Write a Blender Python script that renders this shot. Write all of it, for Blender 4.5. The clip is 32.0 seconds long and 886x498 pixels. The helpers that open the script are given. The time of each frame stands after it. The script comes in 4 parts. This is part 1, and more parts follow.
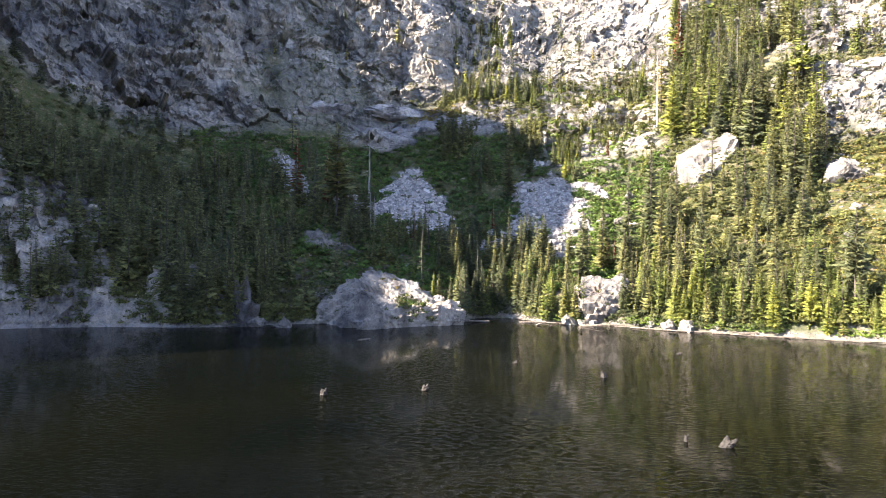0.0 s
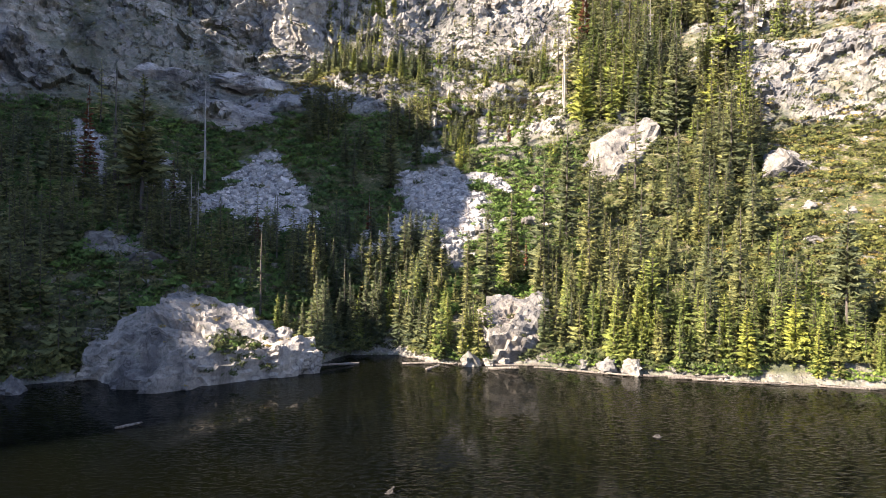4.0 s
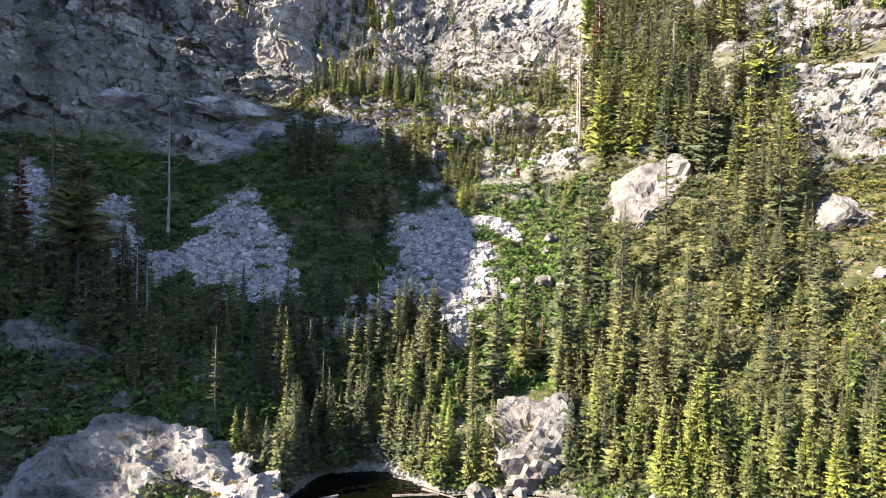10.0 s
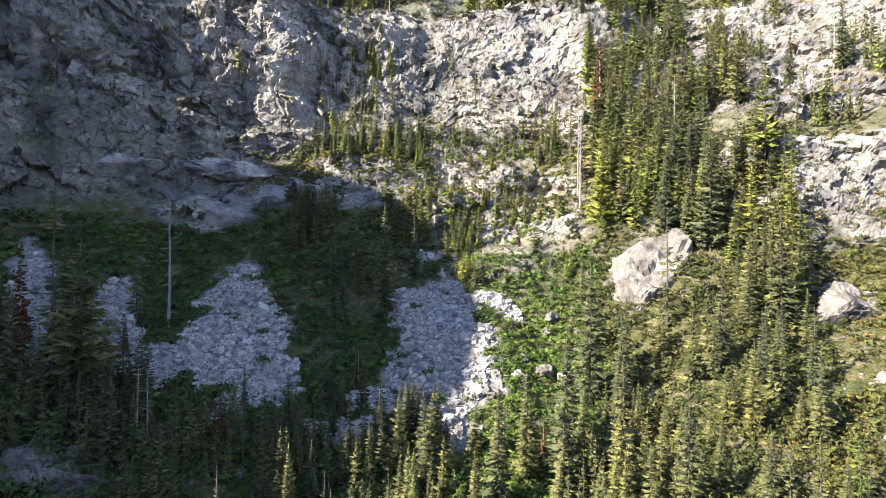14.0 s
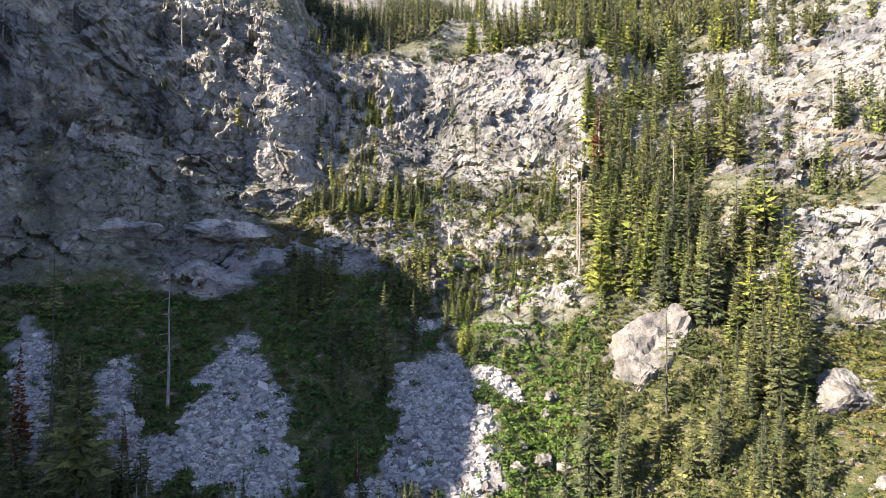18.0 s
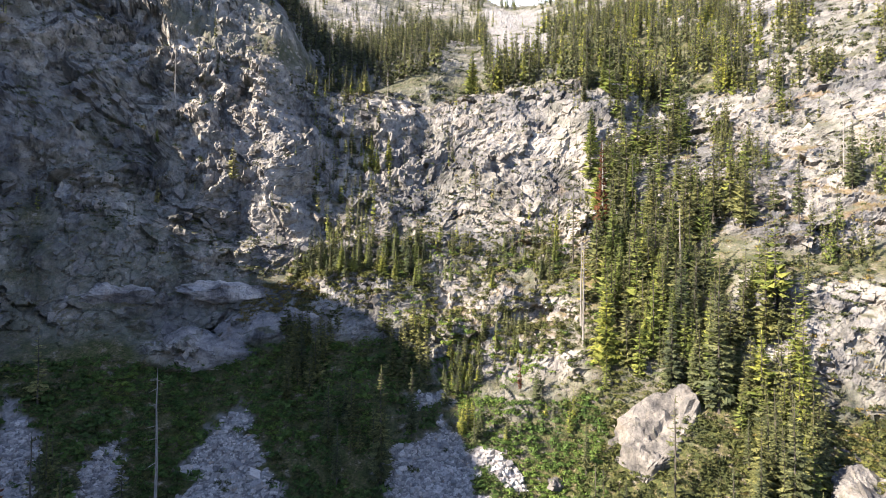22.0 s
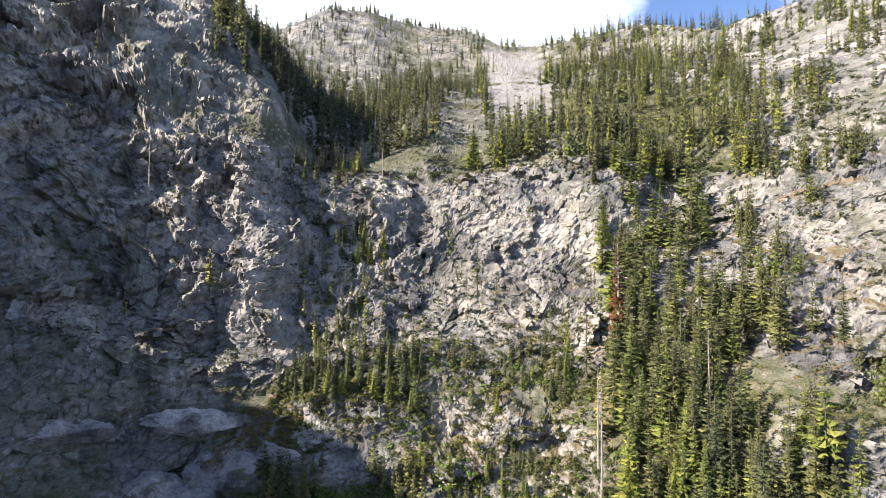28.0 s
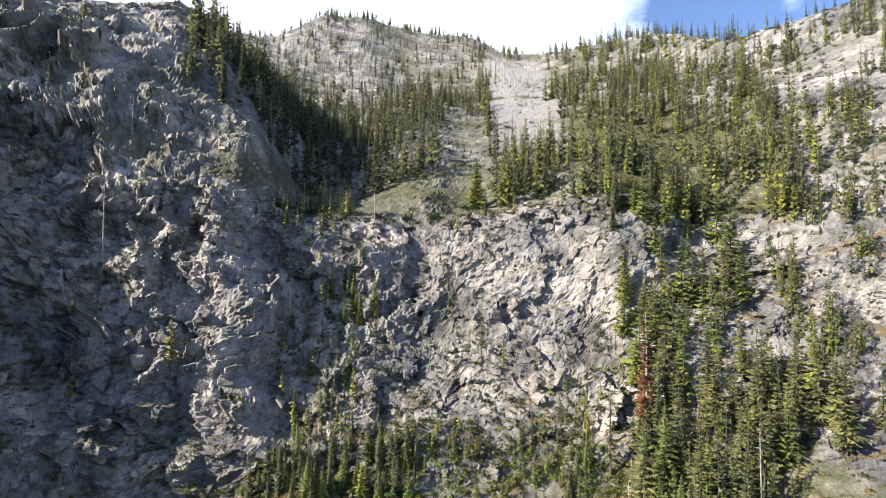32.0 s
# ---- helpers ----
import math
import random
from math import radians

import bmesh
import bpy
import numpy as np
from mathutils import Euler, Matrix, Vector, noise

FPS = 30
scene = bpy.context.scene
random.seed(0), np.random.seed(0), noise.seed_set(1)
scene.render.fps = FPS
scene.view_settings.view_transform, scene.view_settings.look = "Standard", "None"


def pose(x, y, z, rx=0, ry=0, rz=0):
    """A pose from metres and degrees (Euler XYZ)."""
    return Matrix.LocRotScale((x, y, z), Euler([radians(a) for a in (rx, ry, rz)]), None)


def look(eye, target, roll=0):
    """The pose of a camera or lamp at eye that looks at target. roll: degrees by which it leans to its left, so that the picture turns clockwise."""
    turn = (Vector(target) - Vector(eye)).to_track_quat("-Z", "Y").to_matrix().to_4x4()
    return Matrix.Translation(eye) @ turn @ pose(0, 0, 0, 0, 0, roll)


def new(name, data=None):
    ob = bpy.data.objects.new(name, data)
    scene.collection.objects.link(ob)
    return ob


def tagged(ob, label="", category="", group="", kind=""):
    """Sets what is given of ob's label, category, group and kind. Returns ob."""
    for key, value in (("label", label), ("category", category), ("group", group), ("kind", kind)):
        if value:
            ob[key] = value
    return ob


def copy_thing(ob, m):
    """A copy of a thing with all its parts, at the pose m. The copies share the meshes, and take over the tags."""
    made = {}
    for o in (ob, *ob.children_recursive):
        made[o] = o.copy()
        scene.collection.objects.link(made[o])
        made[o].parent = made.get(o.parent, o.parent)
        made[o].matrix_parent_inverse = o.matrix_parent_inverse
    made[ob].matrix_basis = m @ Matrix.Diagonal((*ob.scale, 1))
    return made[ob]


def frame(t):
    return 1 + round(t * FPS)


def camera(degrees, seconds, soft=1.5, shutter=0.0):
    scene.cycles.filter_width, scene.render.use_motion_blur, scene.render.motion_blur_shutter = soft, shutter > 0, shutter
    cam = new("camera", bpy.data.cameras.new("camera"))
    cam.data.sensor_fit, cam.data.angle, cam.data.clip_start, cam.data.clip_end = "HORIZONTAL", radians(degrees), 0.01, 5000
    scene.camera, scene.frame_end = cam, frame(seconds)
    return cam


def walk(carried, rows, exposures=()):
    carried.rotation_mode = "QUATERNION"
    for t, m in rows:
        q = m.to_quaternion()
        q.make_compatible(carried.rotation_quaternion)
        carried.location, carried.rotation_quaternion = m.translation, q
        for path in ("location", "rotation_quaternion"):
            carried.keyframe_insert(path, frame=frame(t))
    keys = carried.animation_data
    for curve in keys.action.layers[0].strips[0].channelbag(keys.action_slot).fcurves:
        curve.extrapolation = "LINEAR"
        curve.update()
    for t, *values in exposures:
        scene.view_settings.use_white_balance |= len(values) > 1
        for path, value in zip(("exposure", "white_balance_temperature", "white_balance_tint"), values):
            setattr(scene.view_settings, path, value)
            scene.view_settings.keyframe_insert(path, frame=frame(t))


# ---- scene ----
cam = camera(70.5, 32.0, 0.6)
METRES, EYE, TILT, LEAN, TURN = 200.0, 15.6, 0.5, -0.8, 0.0
ROWS = [
    (0.0, 0.0, 0.0, 0.0, -0.0, 0.0, 0.0),
    (0.5, 0.0013, 0.0279, 0.001, -1.53, -0.02, 0.0),
    (1.0, 0.0032, 0.0559, 0.002, -3.64, -0.03, -0.0),
    (1.5, 0.0061, 0.0836, 0.003, -5.76, -0.04, -0.03),
    (2.0, 0.0098, 0.1112, 0.0039, -7.89, -0.05, -0.04),
    (2.5, 0.0141, 0.1383, 0.0049, -9.72, -0.06, -0.05),
    (3.0, 0.0189, 0.1651, 0.0062, -10.32, -0.09, -0.06),
    (3.5, 0.0242, 0.1916, 0.0078, -10.34, -0.12, -0.04),
    (5.5, 0.0441, 0.295, 0.0176, -10.36, -0.18, -0.03),
    (6.0, 0.0469, 0.3106, 0.0209, -10.36, -0.18, -0.01),
    (6.5, 0.0485, 0.319, 0.0243, -10.36, -0.19, -0.0),
    (7.0, 0.049, 0.3215, 0.0279, -10.35, -0.2, 0.0),
    (7.5, 0.0491, 0.3223, 0.0316, -10.34, -0.21, 0.01),
    (8.0, 0.0492, 0.3227, 0.036, -10.33, -0.21, 0.02),
    (8.5, 0.0491, 0.3229, 0.0432, -10.32, -0.22, 0.04),
    (9.0, 0.049, 0.3229, 0.0536, -10.31, -0.21, 0.03),
    (9.5, 0.049, 0.3231, 0.0649, -10.29, -0.19, 0.04),
    (10.0, 0.0489, 0.3231, 0.0763, -10.27, -0.17, 0.04),
    (10.5, 0.0489, 0.3231, 0.0875, -10.25, -0.16, 0.06),
    (11.0, 0.049, 0.3233, 0.0989, -10.24, -0.13, 0.08),
    (11.5, 0.0491, 0.3234, 0.1103, -10.23, -0.1, 0.1),
    (12.0, 0.0491, 0.3235, 0.1217, -10.22, -0.07, 0.11),
    (12.5, 0.0493, 0.3237, 0.1329, -10.2, -0.04, 0.13),
    (13.0, 0.0492, 0.3236, 0.1442, -10.2, -0.03, 0.16),
    (13.5, 0.0495, 0.3237, 0.1554, -10.18, 0.01, 0.18),
    (14.0, 0.0493, 0.3239, 0.1661, -10.19, 0.06, 0.19),
    (14.5, 0.0493, 0.3234, 0.1776, -10.19, 0.05, 0.21),
    (16.5, 0.0513, 0.3232, 0.2213, -10.1, 0.23, 0.27),
    (17.0, 0.0506, 0.3233, 0.2328, -10.14, 0.24, 0.28),
    (17.5, 0.0514, 0.3232, 0.244, -10.11, 0.28, 0.27),
    (18.0, 0.0513, 0.3232, 0.2552, -10.13, 0.32, 0.27),
    (18.5, 0.0515, 0.323, 0.2665, -10.12, 0.34, 0.26),
    (19.0, 0.0515, 0.3232, 0.2779, -10.13, 0.32, 0.24),
    (19.5, 0.0518, 0.3253, 0.2892, -10.14, 0.32, 0.24),
    (20.0, 0.053, 0.33, 0.3007, -10.13, 0.35, 0.24),
    (20.5, 0.0543, 0.3358, 0.3119, -10.13, 0.38, 0.22),
    (21.0, 0.0551, 0.3411, 0.3239, -10.14, 0.38, 0.22),
    (21.5, 0.0556, 0.3458, 0.3355, -10.17, 0.41, 0.22),
    (22.0, 0.0565, 0.3492, 0.3472, -10.17, 0.41, 0.2),
    (22.5, 0.0578, 0.3524, 0.3584, -10.15, 0.45, 0.2),
    (23.0, 0.0576, 0.3555, 0.3706, -10.17, 0.43, 0.21),
    (23.5, 0.058, 0.359, 0.3824, -10.18, 0.47, 0.21),
    (24.0, 0.0586, 0.362, 0.3944, -10.17, 0.58, 0.2),
    (24.5, 0.0598, 0.3657, 0.406, -10.16, 0.83, 0.2),
    (25.0, 0.06, 0.3686, 0.4172, -10.19, 1.41, 0.18),
    (25.5, 0.0609, 0.3721, 0.4293, -10.18, 2.02, 0.19),
    (27.5, 0.0702, 0.4196, 0.4742, -10.21, 2.33, 0.21),
    (28.0, 0.0753, 0.4444, 0.4853, -10.21, 2.36, 0.22),
    (28.5, 0.08, 0.4699, 0.4981, -10.22, 2.36, 0.22),
    (29.0, 0.0845, 0.4918, 0.5108, -10.22, 2.33, 0.23),
    (29.5, 0.0882, 0.51, 0.5228, -10.21, 2.32, 0.23),
    (30.0, 0.0912, 0.5277, 0.5346, -10.21, 2.33, 0.24),
    (30.5, 0.0951, 0.5449, 0.5464, -10.18, 2.34, 0.25),
    (31.0, 0.0981, 0.5611, 0.5591, -10.2, 2.33, 0.27),
    (31.5, 0.0993, 0.5697, 0.5715, -10.21, 2.3, 0.28),
    (32.0, 0.1001, 0.5721, 0.583, -10.18, 2.31, 0.28),
]
EXPOSURES = [(0.0, 3.55, 6700.0, 16.0), (3.0, 3.1, 6700.0, 16.0), (7.0, 2.95, 6500.0, 15.0), (14.0, 2.85, 6350.0, 14.0), (20.0, 2.62, 6450.0, 15.0), (26.0, 2.37, 6350.0, 14.0), (32.0, 2.13, 6150.0, 13.0)]
walk(cam, [(t, pose(0, 0, EYE, TILT, LEAN, TURN) @ pose(METRES * x, METRES * y, METRES * z, 90 + pitch, roll, yaw)) for t, x, y, z, yaw, pitch, roll in ROWS], EXPOSURES)

# ---- world and sun ----
SUN_AZIMUTH, SUN_HEIGHT = 254.7, 33.0     # degrees clockwise from +y, and above the horizon
world = bpy.data.worlds.new("sky")
scene.world = world
world.use_nodes = True


def sky_nodes():
    nt = world.node_tree
    nt.nodes.clear()
    out = nt.nodes.new("ShaderNodeOutputWorld")
    bg = nt.nodes.new("ShaderNodeBackground")
    sky = nt.nodes.new("ShaderNodeTexSky")
    sky.sky_type, sky.sun_disc = "NISHITA", False
    sky.sun_elevation, sky.sun_rotation = radians(SUN_HEIGHT), radians(SUN_AZIMUTH)
    sky.air_density, sky.dust_density, sky.altitude = 0.7, 0.1, 3000
    co = nt.nodes.new("ShaderNodeTexCoord")
    mp = nt.nodes.new("ShaderNodeMapping")
    mp.inputs["Scale"].default_value = (1.0, 1.0, 2.2)
    mp.inputs["Location"].default_value = (0.35, 0.1, 0.0)
    mp.inputs["Rotation"].default_value = (0.0, 0.0, radians(-17))
    no = nt.nodes.new("ShaderNodeTexNoise")
    no.inputs["Scale"].default_value, no.inputs["Detail"].default_value = 2.6, 9.0
    no.inputs["Roughness"].default_value = 0.55
    ra = nt.nodes.new("ShaderNodeValToRGB")
    ra.color_ramp.elements[0].position, ra.color_ramp.elements[1].position = 0.46, 0.68
    mx = nt.nodes.new("ShaderNodeMix")
    mx.data_type = "RGBA"
    mx.inputs[7].default_value = (8.0, 8.6, 9.6, 1)
    nt.links.new(co.outputs["Generated"], mp.inputs[0])
    nt.links.new(mp.outputs[0], no.inputs[0])
    # a bank of cloud stands over the head of the valley, open sky to its east
    bank = nt.nodes.new("ShaderNodeVectorMath")
    bank.operation = "DOT_PRODUCT"
    _b = Vector((math.sin(radians(3)), math.cos(radians(3)), 0.24)).normalized()
    bank.inputs[1].default_value = _b
    near = nt.nodes.new("ShaderNodeMapRange")
    near.inputs[1].default_value, near.inputs[2].default_value = 0.86, 0.99
    near.inputs[3].default_value, near.inputs[4].default_value = -0.08, 0.26
    sum_ = nt.nodes.new("ShaderNodeMath")
    sum_.operation = "ADD"
    nt.links.new(co.outputs["Generated"], bank.inputs[0])
    nt.links.new(bank.outputs["Value"], near.inputs[0])
    nt.links.new(no.outputs[0], sum_.inputs[0])
    nt.links.new(near.outputs[0], sum_.inputs[1])
    nt.links.new(sum_.outputs[0], ra.inputs[0])
    nt.links.new(ra.outputs[0], mx.inputs[0])
    nt.links.new(sky.outputs[0], mx.inputs[6])
    nt.links.new(mx.outputs[2], bg.inputs[0])
    bg.inputs[1].default_value = 0.07
    nt.links.new(bg.outputs[0], out.inputs[0])


sky_nodes()
sun = new("sun", bpy.data.lights.new("sun", "SUN"))
sun.data.energy, sun.data.angle, sun.data.color = 3.3, radians(0.6), (1.0, 0.88, 0.71)
_a, _h = radians(SUN_AZIMUTH), radians(SUN_HEIGHT)
SUNWARD = Vector((math.sin(_a) * math.cos(_h), math.cos(_a) * math.cos(_h), math.sin(_h)))
sun.matrix_world = look(SUNWARD * 900, (0, 0, 0))


# ---- materials ----
def material(name):
    m = bpy.data.materials.new(name)
    m.use_nodes = True
    nt = m.node_tree
    return m, nt, nt.nodes["Principled BSDF"], (lambda kind: nt.nodes.new("ShaderNode" + kind)), nt.links.new


def ramp(nt, fac, stops):
    r = nt.nodes.new("ShaderNodeValToRGB")
    els = r.color_ramp.elements
    while len(els) < len(stops):
        els.new(0.5)
    for e, (p, c) in zip(els, stops):
        e.position, e.color = p, (*c, 1)
    nt.links.new(fac, r.inputs[0])
    return r.outputs[0]


def grain(nt, scale, detail=6.0, rough=0.6, coords=None):
    n = nt.nodes.new("ShaderNodeTexNoise")
    n.inputs["Scale"].default_value, n.inputs["Detail"].default_value = scale, detail
    n.inputs["Roughness"].default_value = rough
    if coords is None:
        coords = nt.nodes.new("ShaderNodeNewGeometry").outputs["Position"]
    nt.links.new(coords, n.inputs["Vector"])
    return n.outputs[0]


def blend(nt, fac, a, b, kind="MIX"):
    m = nt.nodes.new("ShaderNodeMix")
    m.data_type, m.blend_type = "RGBA", kind
    for sock, v in ((m.inputs[0], fac), (m.inputs[6], a), (m.inputs[7], b)):
        if isinstance(v, tuple):
            sock.default_value = (*v, 1)
        elif isinstance(v, float):
            sock.default_value = v
        else:
            nt.links.new(v, sock)
    return m.outputs[2]


def bump(nt, height, strength, distance, normal=None):
    b = nt.nodes.new("ShaderNodeBump")
    b.inputs["Strength"].default_value, b.inputs["Distance"].default_value = strength, distance
    nt.links.new(height, b.inputs["Height"])
    if normal is not None:
        nt.links.new(normal, b.inputs["Normal"])
    return b.outputs[0]


def cracks(nt, scale, stretch=(1, 1, 0.6)):
    geo = nt.nodes.new("ShaderNodeNewGeometry")
    wob = nt.nodes.new("ShaderNodeTexNoise")
    wob.inputs["Scale"].default_value = scale * 0.8
    mp = nt.nodes.new("ShaderNodeMapping")
    mp.inputs["Scale"].default_value = stretch
    mp.inputs["Rotation"].default_value = (0.3, 0.25, 0.4)
    add = nt.nodes.new("ShaderNodeVectorMath")
    add.operation = "MULTIPLY_ADD"
    add.inputs[1].default_value = (3.0 / scale,) * 3
    wob.inputs["Detail"].default_value = 5.0
    nt.links.new(geo.outputs["Position"], wob.inputs["Vector"])
    nt.links.new(wob.outputs["Color"], add.inputs[0])
    nt.links.new(geo.outputs["Position"], add.inputs[2])
    nt.links.new(add.outputs[0], mp.inputs[0])
    v = nt.nodes.new("ShaderNodeTexVoronoi")
    v.feature = "DISTANCE_TO_EDGE"
    v.inputs["Scale"].default_value = scale
    nt.links.new(mp.outputs[0], v.inputs["Vector"])
    return v.outputs["Distance"]


def rock_colour(nt):
    big = ramp(nt, grain(nt, 0.035, 5), [(0.36, (0.135, 0.137, 0.146)), (0.5, (0.25, 0.243, 0.234)), (0.64, (0.385, 0.363, 0.335))])
    mid = ramp(nt, grain(nt, 0.3, 9, 0.66), [(0.32, (0.36, 0.37, 0.4)), (0.46, (0.86, 0.86, 0.86)), (0.58, (1.06, 1.05, 1.02)), (0.72, (1.38, 1.33, 1.24))])
    col = blend(nt, 0.9, big, mid, "MULTIPLY")
    fine = ramp(nt, grain(nt, 2.6, 7, 0.72), [(0.36, (0.62, 0.62, 0.63)), (0.5, (1.0, 1.0, 1.0)), (0.66, (1.2, 1.19, 1.17))])
    col = blend(nt, 0.8, col, fine, "MULTIPLY")
    # dark lines along the joints: shadow gaps between blocks, put into the colour
    seam_shade = ramp(nt, cracks(nt, 0.22, (1, 1, 0.4)), [(0.0, (0.2, 0.2, 0.21)), (0.03, (1, 1, 1))])
    worn = ramp(nt, grain(nt, 0.25, 4), [(0.42, (0, 0, 0)), (0.62, (0.75, 0.75, 0.75))])
    col = blend(nt, worn, col, seam_shade, "MULTIPLY")
    run = nt.nodes.new("ShaderNodeMapping")
    run.inputs["Scale"].default_value = (1.0, 1.0, 0.14)
    nt.links.new(nt.nodes.new("ShaderNodeNewGeometry").outputs["Position"], run.inputs[0])
    stain = ramp(nt, grain(nt, 0.11, 7, 0.66, run.outputs[0]), [(0.38, (0.26, 0.27, 0.3)), (0.5, (1, 1, 1))])
    col = blend(nt, 0.75, col, stain, "MULTIPLY")
    iron = ramp(nt, grain(nt, 0.09, 6, 0.7), [(0.6, (0, 0, 0)), (0.72, (0.4, 0.4, 0.4))])
    col = blend(nt, iron, col, (0.27, 0.19, 0.12))
    lichen = ramp(nt, grain(nt, 0.22, 6, 0.65), [(0.58, (0, 0, 0)), (0.68, (0.6, 0.6, 0.6))])
    return blend(nt, lichen, col, (0.115, 0.12, 0.085))


def rock_bump(nt, normal=None):
    edge = ramp(nt, cracks(nt, 0.22, (1, 1, 0.4)), [(0.0, (0, 0, 0)), (0.04, (1, 1, 1))])
    n = bump(nt, edge, 0.35, 0.4, normal)
    plates = ramp(nt, cracks(nt, 1.1, (1, 1, 0.5)), [(0.0, (0, 0, 0)), (0.1, (1, 1, 1))])
    n = bump(nt, plates, 0.4, 0.2, n)
    n = bump(nt, grain(nt, 0.5, 12, 0.68), 0.75, 0.9, n)
    return n


def make_ground():
    m, nt, bsdf, node, link = material("mountainside")
    rock = rock_colour(nt)
    att = node("Attribute")
    att.attribute_name = "cover"
    sep = node("SeparateColor")
    link(att.outputs["Color"], sep.inputs[0])
    soil = ramp(nt, grain(nt, 0.35, 9, 0.75), [(0.3, (0.025, 0.036, 0.014)), (0.47, (0.06, 0.07, 0.024)), (0.56, (0.1, 0.09, 0.045)), (0.66, (0.22, 0.2, 0.17))])
    soil = blend(nt, 0.8, soil, ramp(nt, grain(nt, 2.2, 6, 0.75), [(0.38, (0.3, 0.32, 0.3)), (0.5, (1, 1, 1)), (0.62, (1.5, 1.42, 1.3))]), "MULTIPLY")
    dust = ramp(nt, grain(nt, 0.9, 8, 0.7), [(0.3, (0.12, 0.118, 0.115)), (0.5, (0.21, 0.205, 0.2)), (0.7, (0.31, 0.3, 0.29))])
    rust = ramp(nt, grain(nt, 0.6, 7, 0.7), [(0.35, (0.13, 0.07, 0.04)), (0.5, (0.2, 0.13, 0.06)), (0.65, (0.15, 0.13, 0.06))])
    col = blend(nt, sep.outputs[0], rock, soil)
    col = blend(nt, sep.outputs[1], col, dust)
    col = blend(nt, sep.outputs[2], col, rust)
    link(col, bsdf.inputs["Base Color"])
    bsdf.inputs["Roughness"].default_value = 0.88
    bsdf.inputs["Specular IOR Level"].default_value = 0.2
    link(rock_bump(nt), bsdf.inputs["Normal"])
    return m


def make_stone(name, tint, size=1.0):
    m, nt, bsdf, node, link = material(name)
    info = node("ObjectInfo")
    col = blend(nt, 1.0, rock_colour(nt), tint, "MULTIPLY")
    tone = ramp(nt, info.outputs["Random"], [(0.0, (0.8, 0.8, 0.8)), (1.0, (1.15, 1.13, 1.1))])
    col = blend(nt, 1.0, col, tone, "MULTIPLY")
    isl = node("NewGeometry").outputs["Random Per Island"]
    col = blend(nt, 1.0, col, ramp(nt, isl, [(0.0, (0.78, 0.78, 0.8)), (0.5, (0.95, 0.95, 0.95)), (1.0, (1.1, 1.08, 1.05))]), "MULTIPLY")
    link(col, bsdf.inputs["Base Color"])
    bsdf.inputs["Roughness"].default_value = 0.85
    bsdf.inputs["Specular IOR Level"].default_value = 0.25
    link(rock_bump(nt), bsdf.inputs["Normal"])
    return m


def make_talus():
    m, nt, bsdf, node, link = material("talus_stone")
    isl = node("NewGeometry").outputs["Random Per Island"]
    col = ramp(nt, isl, [(0.0, (0.16, 0.16, 0.165)), (0.3, (0.27, 0.265, 0.265)), (0.7, (0.37, 0.36, 0.355)), (0.93, (0.47, 0.455, 0.44)), (1.0, (0.27, 0.22, 0.18))])
    tone = ramp(nt, node("ObjectInfo").outputs["Random"], [(0.0, (0.85, 0.85, 0.87)), (1.0, (1.12, 1.1, 1.07))])
    col = blend(nt, 1.0, col, tone, "MULTIPLY")
    col = blend(nt, 0.8, col, ramp(nt, grain(nt, 2.5, 8, 0.72), [(0.34, (0.5, 0.5, 0.5)), (0.5, (1, 1, 1)), (0.66, (1.25, 1.24, 1.2))]), "MULTIPLY")
    link(col, bsdf.inputs["Base Color"])
    bsdf.inputs["Roughness"].default_value = 0.85
    bsdf.inputs["Specular IOR Level"].default_value = 0.25
    link(bump(nt, grain(nt, 4.0, 8, 0.75), 0.8, 0.25), bsdf.inputs["Normal"])
    return m


